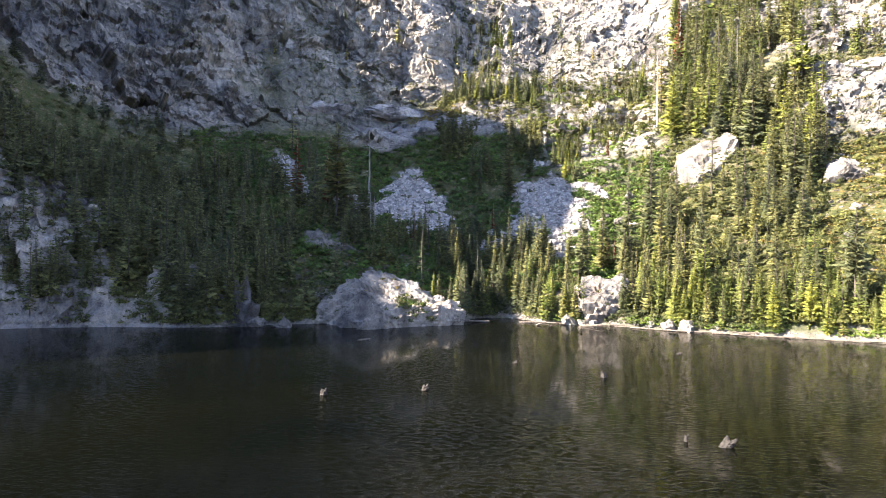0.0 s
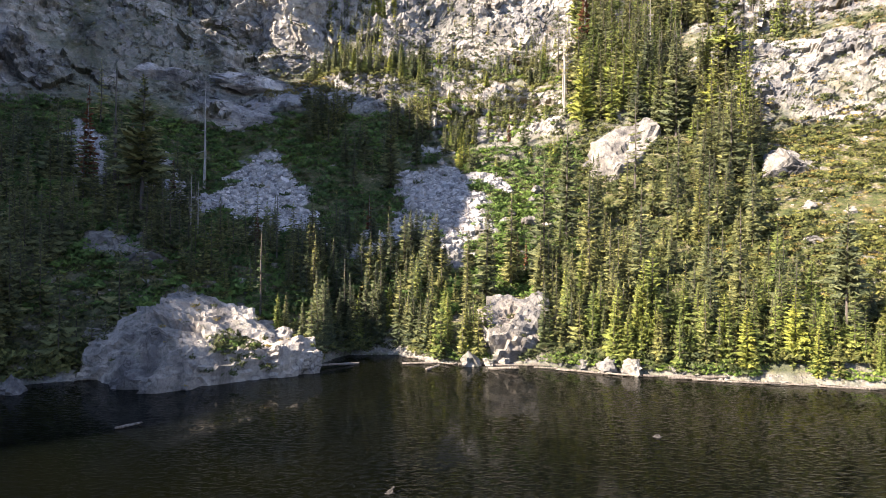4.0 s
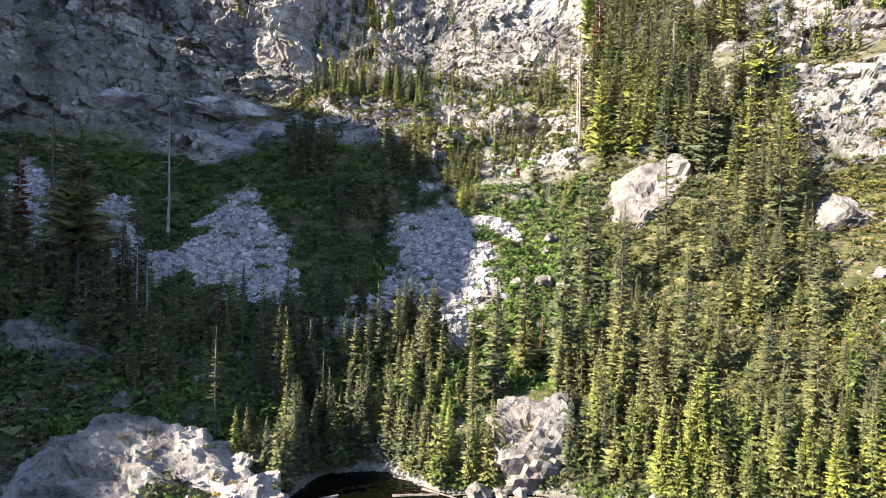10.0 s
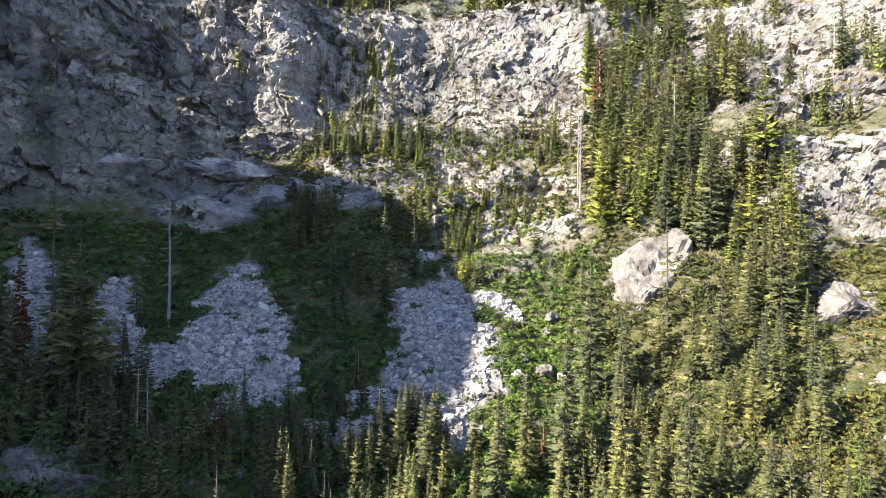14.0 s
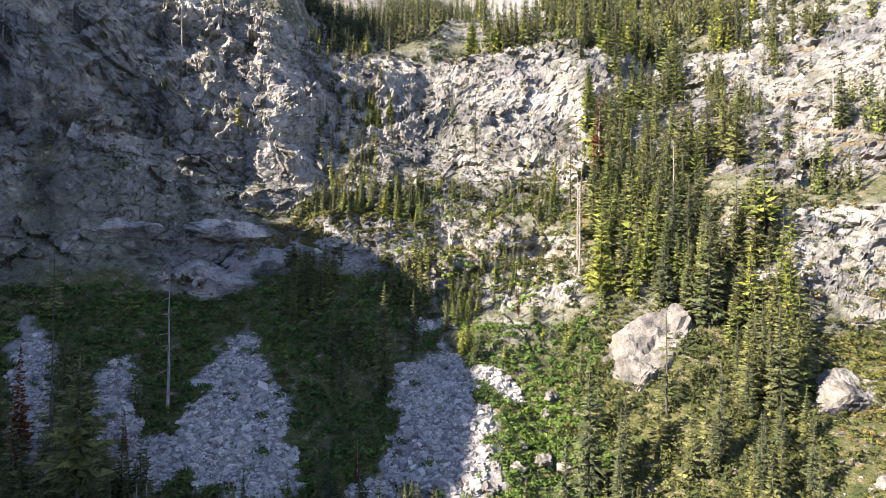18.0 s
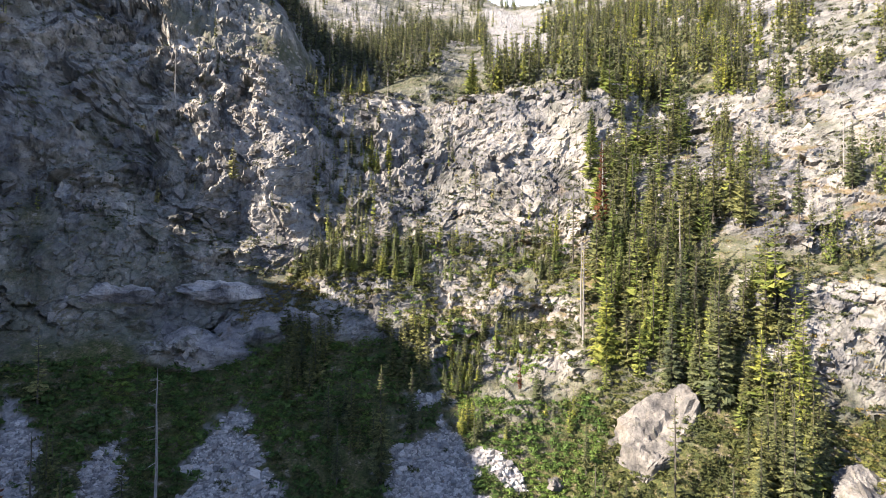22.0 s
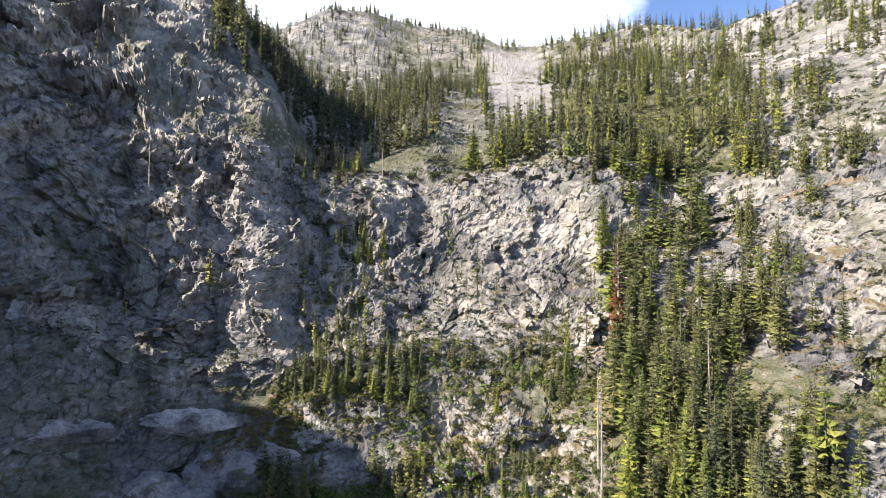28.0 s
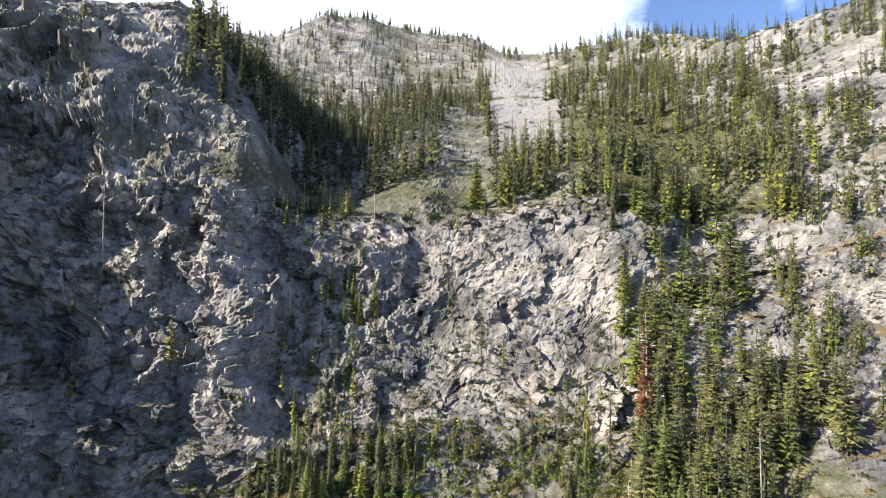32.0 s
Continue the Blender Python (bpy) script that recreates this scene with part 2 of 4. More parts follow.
def make_leaf(name, dark, mid, light, size=4.5, gap=0.4):
    """Needles or small leaves: each blade is broken up into fine tufts with gaps between them."""
    m, nt, bsdf, node, link = material(name)
    isl = node("NewGeometry").outputs["Random Per Island"]
    col = ramp(nt, isl, [(0.0, dark), (0.55, mid), (1.0, light)])
    tone = ramp(nt, node("ObjectInfo").outputs["Random"], [(0.0, (0.72, 0.78, 0.8)), (0.5, (1.0, 1.0, 0.95)), (1.0, (1.3, 1.2, 0.9))])
    col = blend(nt, 1.0, col, tone, "MULTIPLY")
    patch = ramp(nt, grain(nt, 0.08, 4), [(0.35, (0.75, 0.8, 0.85)), (0.65, (1.2, 1.15, 0.95))])
    col = blend(nt, 1.0, col, patch, "MULTIPLY")
    link(col, bsdf.inputs["Base Color"])
    bsdf.inputs["Roughness"].default_value = 0.65
    bsdf.inputs["Specular IOR Level"].default_value = 0.2
    tuft = grain(nt, size, 3, 0.6)
    # the spray of needles faces outwards from the stem as a whole, each tuft a little its own way
    face = node("Attribute")
    face.attribute_name = "outward"
    turn = node("VectorTransform")
    turn.vector_type, turn.convert_from, turn.convert_to = "NORMAL", "OBJECT", "WORLD"
    add = node("VectorMath")
    add.operation = "MULTIPLY_ADD"
    add.inputs[1].default_value = (0.75,) * 3
    norm = node("VectorMath")
    norm.operation = "NORMALIZE"
    link(face.outputs["Vector"], turn.inputs[0])
    link(bump(nt, tuft, 0.8, 0.5), add.inputs[0])
    link(turn.outputs[0], add.inputs[2])
    link(add.outputs[0], norm.inputs[0])
    n = norm.outputs[0]
    link(n, bsdf.inputs["Normal"])
    tr = node("BsdfTranslucent")
    link(col, tr.inputs[0])
    link(n, tr.inputs["Normal"])
    mx = node("MixShader")
    mx.inputs[0].default_value = 0.2
    link(bsdf.outputs[0], mx.inputs[1])
    link(tr.outputs[0], mx.inputs[2])
    hole = ramp(nt, tuft, [(gap - 0.015, (0, 0, 0)), (gap + 0.015, (1, 1, 1))])
    cut = node("MixShader")
    link(hole, cut.inputs[0])
    link(node("BsdfTransparent").outputs[0], cut.inputs[1])
    link(mx.outputs[0], cut.inputs[2])
    link(cut.outputs[0], nt.nodes["Material Output"].inputs[0])
    return m


def make_bark(name, dark, light):
    m, nt, bsdf, node, link = material(name)
    geo = node("NewGeometry").outputs["Position"]
    mp = node("Mapping")
    mp.inputs["Scale"].default_value = (1, 1, 0.15)
    link(geo, mp.inputs[0])
    g = grain(nt, 5.0, 6, 0.65, mp.outputs[0])
    link(ramp(nt, g, [(0.35, dark), (0.65, light)]), bsdf.inputs["Base Color"])
    bsdf.inputs["Roughness"].default_value = 0.85
    link(bump(nt, g, 0.6, 0.08), bsdf.inputs["Normal"])
    return m


def make_water():
    m, nt, bsdf, node, link = material("lake_water")
    geo = node("NewGeometry").outputs["Position"]
    mp = node("Mapping")
    mp.inputs["Rotation"].default_value = (0, 0, radians(20))
    mp.inputs["Scale"].default_value = (0.55, 1.0, 1.0)
    link(geo, mp.inputs[0])
    gust = ramp(nt, grain(nt, 0.03, 3), [(0.4, (0.4, 0.4, 0.4)), (0.6, (1, 1, 1))])
    n1 = grain(nt, 2.1, 3, 0.5, mp.outputs[0])
    n2 = grain(nt, 5.0, 2, 0.5, mp.outputs[0])
    both = blend(nt, 0.35, n1, n2)
    h = blend(nt, 1.0, ramp(nt, both, [(0.5, (0, 0, 0)), (0.62, (0.3, 0.3, 0.3)), (0.76, (1, 1, 1))]), gust, "MULTIPLY")
    link(bump(nt, h, 1.0, 0.11), bsdf.inputs["Normal"])
    link(ramp(nt, grain(nt, 0.02, 3), [(0.35, (0.0008, 0.0013, 0.0012)), (0.7, (0.003, 0.0032, 0.0013))]), bsdf.inputs["Base Color"])
    bsdf.inputs["Roughness"].default_value = 0.06
    bsdf.inputs["IOR"].default_value = 1.333
    bsdf.inputs["Specular IOR Level"].default_value = 0.1
    return m


GROUND = make_ground()
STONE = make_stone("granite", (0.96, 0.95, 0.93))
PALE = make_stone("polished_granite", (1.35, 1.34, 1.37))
TALUS = make_talus()
FIR = make_leaf("fir_needles", (0.04, 0.051, 0.028), (0.1, 0.115, 0.056), (0.19, 0.2, 0.1))
FRESH = make_leaf("bright_fir_needles", (0.075, 0.105, 0.026), (0.165, 0.195, 0.052), (0.27, 0.29, 0.09))
SHRUB = make_leaf("shrub_leaves", (0.026, 0.036, 0.014), (0.062, 0.075, 0.028), (0.118, 0.128, 0.052))
RUST = make_leaf("dead_red_needles", (0.07, 0.028, 0.016), (0.13, 0.048, 0.025), (0.18, 0.08, 0.04))
GOLD = make_leaf("yellowing_needles", (0.14, 0.14, 0.05), (0.24, 0.23, 0.09), (0.36, 0.33, 0.15))
BARK = make_bark("conifer_bark", (0.035, 0.03, 0.026), (0.105, 0.09, 0.078))
GREY = make_bark("weathered_wood", (0.13, 0.12, 0.11), (0.33, 0.31, 0.285))
WATER = make_water()


# ---- noise on arrays ----
def hashed(ix, iy, iz, salt):
    h = (ix * 374761393 + iy * 668265263 + iz * 2147483647 + salt * 1274126177) & 0xFFFFFFFF
    h = ((h ^ (h >> 13)) * 1274126177) & 0xFFFFFFFF
    h = ((h ^ (h >> 16)) * 2246822519) & 0xFFFFFFFF
    return ((h ^ (h >> 15)) & 0xFFFFFF) / float(0xFFFFFF)


def value_noise(p, salt):
    i = np.floor(p).astype(np.int64)
    f = p - i
    f = f * f * (3 - 2 * f)
    total = 0
    for dx in (0, 1):
        for dy in (0, 1):
            for dz in (0, 1):
                w = (f[:, 0] if dx else 1 - f[:, 0]) * (f[:, 1] if dy else 1 - f[:, 1]) * (f[:, 2] if dz else 1 - f[:, 2])
                total = total + w * hashed(i[:, 0] + dx, i[:, 1] + dy, i[:, 2] + dz, salt)
    return total


def fbm(p, scale, octaves, salt=0):
    total, amp, norm = 0, 1.0, 0
    for o in range(octaves):
        total = total + amp * (value_noise(p / scale + 17.3 * o, salt + o) - 0.5)
        norm, amp, scale = norm + amp, amp * 0.5, scale * 0.5
    return total / norm * 2


def facets(p, size, tilt, salt):
    """Angular blocks: each cell is a plane of its own height and tilt. Returns about -1 to 1."""
    q = p / np.array(size)
    i = np.floor(q).astype(np.int64)
    best = np.full(len(q), 1e9)
    val = np.zeros(len(q))
    for dx in (-1, 0, 1):
        for dy in (-1, 0, 1):
            for dz in (-1, 0, 1):
                c = (i[:, 0] + dx, i[:, 1] + dy, i[:, 2] + dz)
                r = [hashed(*c, salt + k) for k in range(4)]
                e = [q[:, k] - c[k] - 0.15 - 0.7 * r[k] for k in range(3)]
                d = e[0] ** 2 + e[1] ** 2 + e[2] ** 2
                near = d < best
                best = np.where(near, d, best)
                r3 = (r[3] * 7.13) % 1.0
                v = (r[3] - 0.5) * 2 + tilt * ((r3 - 0.5) * e[0] + (((r3 * 5.7) % 1) - 0.5) * e[1] + (r[3] - 0.3) * 2 * e[2])
                val = np.where(near, v, val)
    return val


# ---- the mountainside: profiles of the slope, (distance, height), fanned out from the lake ----
FAN_X, FAN_Y = 10.0, 20.0
P_FAR_LEFT = [(135, -5), (148, 0), (152, 12), (165, 48), (182, 90), (205, 128), (225, 174), (240, 198), (262, 206), (300, 206), (335, 200), (350, 195), (430, 190), (560, 200), (700, 220), (820, 200)]
P_LEFT_WALL = [(122, -5), (134, 0), (137, 7), (150, 20), (175, 34), (200, 52), (222, 74), (240, 98), (258, 130), (285, 176), (312, 208), (332, 222), (420, 250), (560, 266), (700, 260), (820, 230)]
P_LEFT_GULLY = [(112, -5), (123, 0), (126, 4), (145, 16), (172, 28), (200, 44), (225, 62), (240, 76), (256, 104), (280, 158), (318, 212), (335, 228), (410, 258), (560, 276), (720, 270), (860, 250)]
P_PEAK = [(112, -5), (124, 0), (128, 3), (150, 18), (175, 32), (205, 46), (232, 62), (248, 77), (258, 98), (280, 134), (311, 178), (330, 212), (400, 252), (560, 285), (760, 300), (900, 320)]
P_SLAB = [(112, -5), (124, 0), (128, 3), (148, 15), (172, 26), (206, 38), (234, 59), (250, 73), (261, 91), (270, 104), (296, 153), (316, 190), (400, 258), (600, 310), (820, 400), (950, 380)]
P_BUTTRESS = [(110, -5), (123, 0), (127, 3), (147, 14), (172, 25), (205, 41), (232, 65), (250, 78), (258, 84), (272, 106), (294, 152), (314, 180), (410, 232), (620, 300), (860, 420), (1000, 400)]
P_GULLY = [(112, -5), (136, 0), (139, 4), (158, 18), (176, 24), (203, 42), (231, 65), (247, 79), (259, 87), (290, 114), (318, 157), (330, 160), (430, 205), (640, 298), (900, 470), (1050, 430)]
P_TALUS = [(114, -5), (127, 0), (131, 3), (152, 14), (170, 26), (203, 41), (228, 60), (244, 76), (262, 91), (288, 106), (312, 144), (327, 161), (470, 232), (645, 302), (960, 478), (1100, 430)]
P_HEADWALL = [(112, -5), (127, 0), (131, 4), (150, 12), (170, 27), (200, 40), (223, 54), (237, 67), (262, 88), (289, 114), (318, 156), (337, 165), (501, 240), (645, 305), (980, 480), (1100, 440)]
P_DOME = [(110, -5), (124, 0), (128, 4), (148, 12), (173, 25), (194, 36), (222, 56), (240, 70), (262, 90), (279, 102), (318, 158), (340, 170), (480, 232), (580, 280), (900, 425), (1000, 390)]
P_FOREST = [(108, -5), (121, 0), (125, 4), (145, 12), (172, 27), (200, 43), (218, 60), (240, 76), (262, 93), (284, 114), (312, 158), (335, 172), (470, 236), (600, 295), (770, 380), (900, 350)]
P_STAND = [(108, -5), (120, 0), (124, 4), (140, 13), (168, 30), (196, 46), (214, 62), (238, 82), (262, 102), (290, 124), (318, 146), (345, 165), (472, 238), (600, 300), (760, 385), (880, 360)]
P_BRIGHT = [(110, -5), (122, 0), (126, 5), (142, 14), (165, 28), (190, 43), (204, 56), (220, 77), (240, 90), (275, 118), (312, 147), (350, 174), (400, 208), (500, 262), (594, 315), (700, 300)]
P_RIGHT = [(112, -5), (124, 0), (128, 5), (145, 14), (168, 28), (192, 44), (206, 58), (222, 78), (245, 95), (280, 125), (318, 157), (355, 184), (410, 222), (480, 265), (560, 320), (660, 310)]
P_FAR_RIGHT = [(125, -5), (138, 0), (142, 5), (158, 15), (180, 28), (204, 46), (220, 60), (238, 80), (260, 100), (295, 130), (335, 160), (370, 195), (420, 235), (480, 275), (550, 325), (650, 320)]
FAN = [(-52, P_FAR_LEFT), (-38, P_LEFT_WALL), (-27, P_LEFT_GULLY), (-16, P_PEAK), (-9, P_SLAB), (-4, P_BUTTRESS), (0.2, P_GULLY), (2.8, P_GULLY), (7, P_TALUS),
       (11, P_HEADWALL), (15, P_DOME), (20, P_FOREST), (25, P_STAND), (32, P_BRIGHT), (40, P_RIGHT), (52, P_FAR_RIGHT)]
KNOTS = 16
ROWS_PER_KNOT = (4, 6, 36, 40, 56, 52, 40, 40, 58, 88, 24, 48, 34, 30, 8)
COLS, EDGE = 800, 47.0


def glide(x, xs, ys):
    """Monotone cubic through the knots (xs, ys), at x; ys may have further columns."""
    xs, ys = np.asarray(xs, float), np.asarray(ys, float)
    h = np.diff(xs)
    d = np.diff(ys, axis=0) / h[:, None]
    m = np.zeros_like(ys)
    m[1:-1] = np.where(d[1:] * d[:-1] > 0, 2 * d[1:] * d[:-1] / np.where(d[1:] + d[:-1] == 0, 1, d[1:] + d[:-1]), 0)
    m[0], m[-1] = d[0], d[-1]
    k = np.clip(np.searchsorted(xs, x, side="right") - 1, 0, len(h) - 1)
    t = ((x - xs[k]) / h[k])[:, None]
    hk = h[k][:, None]
    return ((1 + 2 * t) * (1 - t) ** 2 * ys[k] + t * (1 - t) ** 2 * hk * m[k] + t * t * (3 - 2 * t) * ys[k + 1] + t * t * (t - 1) * hk * m[k + 1])


AZ = np.linspace(-EDGE, EDGE, COLS)
STEPS = np.concatenate([np.linspace(k, k + 1, n, endpoint=False) for k, n in enumerate(ROWS_PER_KNOT)] + [[KNOTS - 1.0]])
_flat = glide(AZ, [a for a, _ in FAN], [[v for q in p for v in q] for _, p in FAN]).reshape(COLS, KNOTS, 2)
_prof = glide(STEPS, np.arange(KNOTS), _flat.transpose(1, 0, 2).reshape(KNOTS, -1)).reshape(len(STEPS), COLS, 2)
NR = len(STEPS)
_rad, _hgt = _prof[..., 0], _prof[..., 1]
_az = np.radians(AZ)[None, :].repeat(NR, 0)
BASE = np.stack([FAN_X + _rad * np.sin(_az), FAN_Y + _rad * np.cos(_az), _hgt], -1)


def sheet_normals(g):
    n = np.cross(np.gradient(g, axis=1), np.gradient(g, axis=0))
    n /= np.linalg.norm(n, axis=-1, keepdims=True) + 1e-9
    return n * np.where(n[..., 2:3] < 0, -1, 1)


def soft(v, a, b):
    t = np.clip((v - a) / (b - a), 0, 1)
    return t * t * (3 - 2 * t)


# talus fans: middle x, y, half widths across and along, turn
TALUS_PATCHES = [(-11, 206, 11.5, 28, -6), (34, 206, 12, 29, 8), (-1, 190, 7, 9, 20), (18, 187, 8, 6, 0), (-22, 190, 6, 10, 0), (-48, 200, 5, 23, -22), (-34, 202, 5.5, 24, -12), (11, 178, 10, 4, 0), (48, 212, 4, 10, -35)]


def shape_sheet():
    p = BASE.reshape(-1, 3)
    s = STEPS[:, None].repeat(COLS, 1).ravel()
    a = AZ[None, :].repeat(NR, 0).ravel()
    n = sheet_normals(BASE).reshape(-1, 3)
    big = fbm(p, 60, 3, 5)
    mid = fbm(p, 9, 4, 11)
    # how far bare rock, talus and rust-coloured scrub cover the ground
    steep = 1 - n[:, 2]
    cliff = soft(s, 7.6, 8.2) * (1 - soft(s, 10.3, 10.9))
    leftwall = (1 - soft(a, -24, -12)) * soft(s, 5.2, 6.2)
    ledge = soft(s, 5.9, 6.3) * (1 - soft(a, 2, 14))
    slabs = soft(s, 5.75, 6.1) * (1 - soft(s, 7.0, 7.3)) * (1 - soft(a, 3, 7)) * soft(a, -14, -11)
    dome = soft(a, 27, 30) * soft(s, 5.5, 5.9) * (1 - 0.7 * soft(s, 7.1, 7.5))
    shore = (1 - soft(a, -37, -33)) * (1 - soft(s, 3.6, 4.2)) + 0.6 * (1 - soft(s, 1.2, 1.5))
    rock = np.clip(np.maximum.reduce([cliff, leftwall, ledge * 0.7, slabs, dome, shore, 0.6 * soft(a, 5, 8) * (1 - soft(a, 17, 19)) * soft(s, 5.4, 6), 0.5 * soft(steep, 0.3, 0.5), soft(s, 11.5, 12.5) * 0.6 * soft(a, 6, 10), 0.75 * soft(a, 28, 32) * soft(s, 10.0, 10.8)]) + 0.5 * big + 0.55 * mid - 0.12, 0, 1)
    talus = np.zeros(len(p))
    for cx, cy, rx, ry, turn in TALUS_PATCHES:
        u, v = p[:, 0] - cx, p[:, 1] - cy
        c, k = math.cos(radians(turn)), math.sin(radians(turn))
        e = np.sqrt(((u * c - v * k) / rx) ** 2 + ((u * k + v * c) / ry) ** 2)
        talus = np.maximum(talus, 1 - soft(e + 0.6 * mid + 0.35 * fbm(p, 3, 2, 91) + 0.5 * big, 0.85, 1.05))
    scree = soft(s, 11.4, 11.8) * (1 - soft(s, 13.3, 13.7)) * soft(a, 12, 13.5) * (1 - soft(a, 16.5, 19)) * soft(mid + big, -0.6, -0.1)
    dry = soft(mid, 0.05, 0.35) * soft(s, 6, 7) * (1 - soft(s, 10.2, 10.6)) * soft(n[:, 2], 0.55, 0.8)
    bumpy = soft(s, 1.0, 2.2)
    out = -np.stack([np.sin(np.radians(a)), np.cos(np.radians(a)), 0 * a], -1)
    # ledges: upright steps with shelves between them
    run = np.clip(n[:, 2] / np.sqrt(np.maximum(1 - n[:, 2] ** 2, 0.05)), 0, 0.9)
    shift = np.zeros(len(p))
    for tall, amount, salt in ((17.0, 0.42, 81), (6.5, 0.36, 85)):
        f = ((p[:, 2] + 1.9 * tall * fbm(p * np.array([1, 1, 0.35]), 3.2 * tall, 4, salt)) / tall) % 1.0
        saw = np.where(f < 0.72, f / 0.72, (1 - f) / 0.28)
        shift += amount * tall * run * (saw - 0.5) * soft(fbm(p, 2.2 * tall, 2, salt + 2), -0.25, 0.35) * (1 + 1.3 * (1 - soft(a, -8, -3)) * soft(a, -34, -26))
    warp = np.stack([fbm(p, 6, 2, 101), fbm(p, 6, 2, 103), fbm(p, 6, 2, 105)], -1)
    lean = p @ np.array(Euler((0.15, 0.3, 0.35)).to_matrix()).T
    joints = 1.7 * facets(lean + 4 * warp, (15, 15, 21), 1.6, 21) + 0.75 * facets(lean + 2.5 * warp, (7, 7, 5), 1.6, 25) + 0.42 * facets(lean + 1.2 * warp, (3.4, 3.4, 4.8), 1.6, 31) + 0.16 * facets(lean + 0.5 * warp, (1.7, 1.7, 1.7), 1.6, 41)
    ridge = 1 - np.abs(fbm(p * np.array([1, 1, 0.4]), 24, 4, 45)) * 2.4
    joints += 1.6 * np.clip(ridge, -1, 1)
    joints += 3.0 * fbm(p * np.array([1, 1, 0.6]), 34, 3, 151) * (1 - soft(a, -3, 3))
    joints *= (1 - 0.7 * soft(s, 11, 12)) * (0.25 + 0.75 * soft(s, 1.5, 4))
    joints *= 1 + 0.9 * (1 - soft(a, -9, -4))
    d = big * 3.0 * soft(s, 2, 5)
    d += bumpy * (0.5 * mid + 0.35 * fbm(p, 2.2, 3, 61) * (1 + rock))
    d += talus * 0.4 * facets(p, (1.6, 1.6, 1.6), 1.2, 51)
    aside = np.stack([np.cos(np.radians(a)), -np.sin(np.radians(a)), 0 * a], -1)
    g = p + n * d[:, None] + aside * (cliff * 8.0 * fbm(p * np.array([0.6, 0.6, 1]), 24, 3, 141))[:, None] + out * (bumpy * rock * (shift + joints))[:, None] + n * (bumpy * rock * joints * 0.35)[:, None]
    g = g.reshape(NR, COLS, 3)
    lie = sheet_normals(g)[..., 2].ravel()
    rock = rock * (1 - 0.75 * soft(lie, 0.72, 0.9) * soft(mid, -0.3, 0.2) * (1 - soft(s, 11, 12)))
    dry = dry * soft(lie, 0.6, 0.8)
    return g, rock, np.clip(talus + scree, 0, 1), dry


LAND, ROCKY, STONY, DRY = shape_sheet()
LAND_N = sheet_normals(LAND)
BASE_N = sheet_normals(BASE)


def grid_mesh(name, g, mat):
    r, c = g.shape[:2]
    k = np.arange((r - 1) * (c - 1))
    k = (k // (c - 1)) * c + k % (c - 1)
    quads = np.stack([k, k + 1, k + c + 1, k + c], -1).astype(np.int32)
    me = bpy.data.meshes.new(name)
    me.vertices.add(r * c)
    me.vertices.foreach_set("co", g.astype(np.float32).ravel())
    me.loops.add(quads.size)
    me.loops.foreach_set("vertex_index", quads.ravel())
    me.polygons.add(len(quads))
    me.polygons.foreach_set("loop_start", np.arange(0, quads.size, 4, dtype=np.int32))
    me.update(calc_edges=True)
    me.materials.append(mat)
    return me


_me = grid_mesh("ground", LAND, GROUND)
_me.shade_flat()
_at = _me.color_attributes.new("cover", "FLOAT_COLOR", "POINT")
_soil = np.clip(1 - ROCKY * 1.25, 0, 1)
_at.data.foreach_set("color", np.stack([_soil, STONY, DRY * 0.55, np.ones(len(_soil))], -1).astype(np.float32).ravel())
ground = tagged(new("ground", _me), "steep grey granite mountainside with ledges and soil pockets", "mountainside", kind="structure")


def closing_hills():
    """The rest of the basin: the slopes beside and behind the lake, which the camera never faces."""
    az = np.linspace(47, 313, 120)
    r0, rows = 135.0, np.linspace(0, 1, 46)
    g = np.zeros((len(rows), len(az), 3))
    for j, a in enumerate(az):
        w = min(1.0, (a - 47) / 40, (313 - a) / 26)
        left = max(0.0, 1 - abs(a - 288) / 34)
        for i, t in enumerate(rows):
            r = r0 + t * (520 - 230 * left) + 260 * (1 - abs(a - 180) / 133) * (1 + t)
            z = -5 + 330 * t ** 1.15 * (1 - 0.45 * w * (1 - left)) + 40 * math.sin(a * 0.11) * t
            cap = 175 if a > 230 else 230
            z = min(z, cap + 0.15 * (z - cap))
            k = min(1.0, max(0.0, (a - 264) / 20))
            k = k * k * (3 - 2 * k)
            r = r + k * (np.interp(t * 15, range(16), [q[0] for q in P_FAR_LEFT]) - r)
            z = z + k * (np.interp(t * 15, range(16), [q[1] for q in P_FAR_LEFT]) - z)
            z = min(z, 112 + 10 * max(0.0, a - 293) + 0.1 * z) if a > 262 else z
            g[i, j] = (FAN_X + r * math.sin(radians(a)), FAN_Y + r * math.cos(radians(a)), z)
    return g


_cl = closing_hills()
_clp = _cl.reshape(-1, 3)
_cl = (_clp + np.array([0, 0, 1.0]) * (fbm(_clp, 70, 4, 77) * 14)[:, None] * soft(_clp[:, 2], 0, 60)[:, None]).reshape(_cl.shape)
_me = grid_mesh("hillside", _cl, GROUND)
tagged(new("hillside", _me), "forested mountain slopes closing the lake basin", "hillside", kind="structure")

bm = bmesh.new()
bmesh.ops.create_grid(bm, x_segments=4, y_segments=4, size=900, matrix=Matrix.Translation((0, 0, 0)))
_me = bpy.data.meshes.new("water")
bm.to_mesh(_me)
bm.free()
_me.materials.append(WATER)
tagged(new("water", _me), "dark green mountain lake with small wind ripples", "lake", kind="structure")


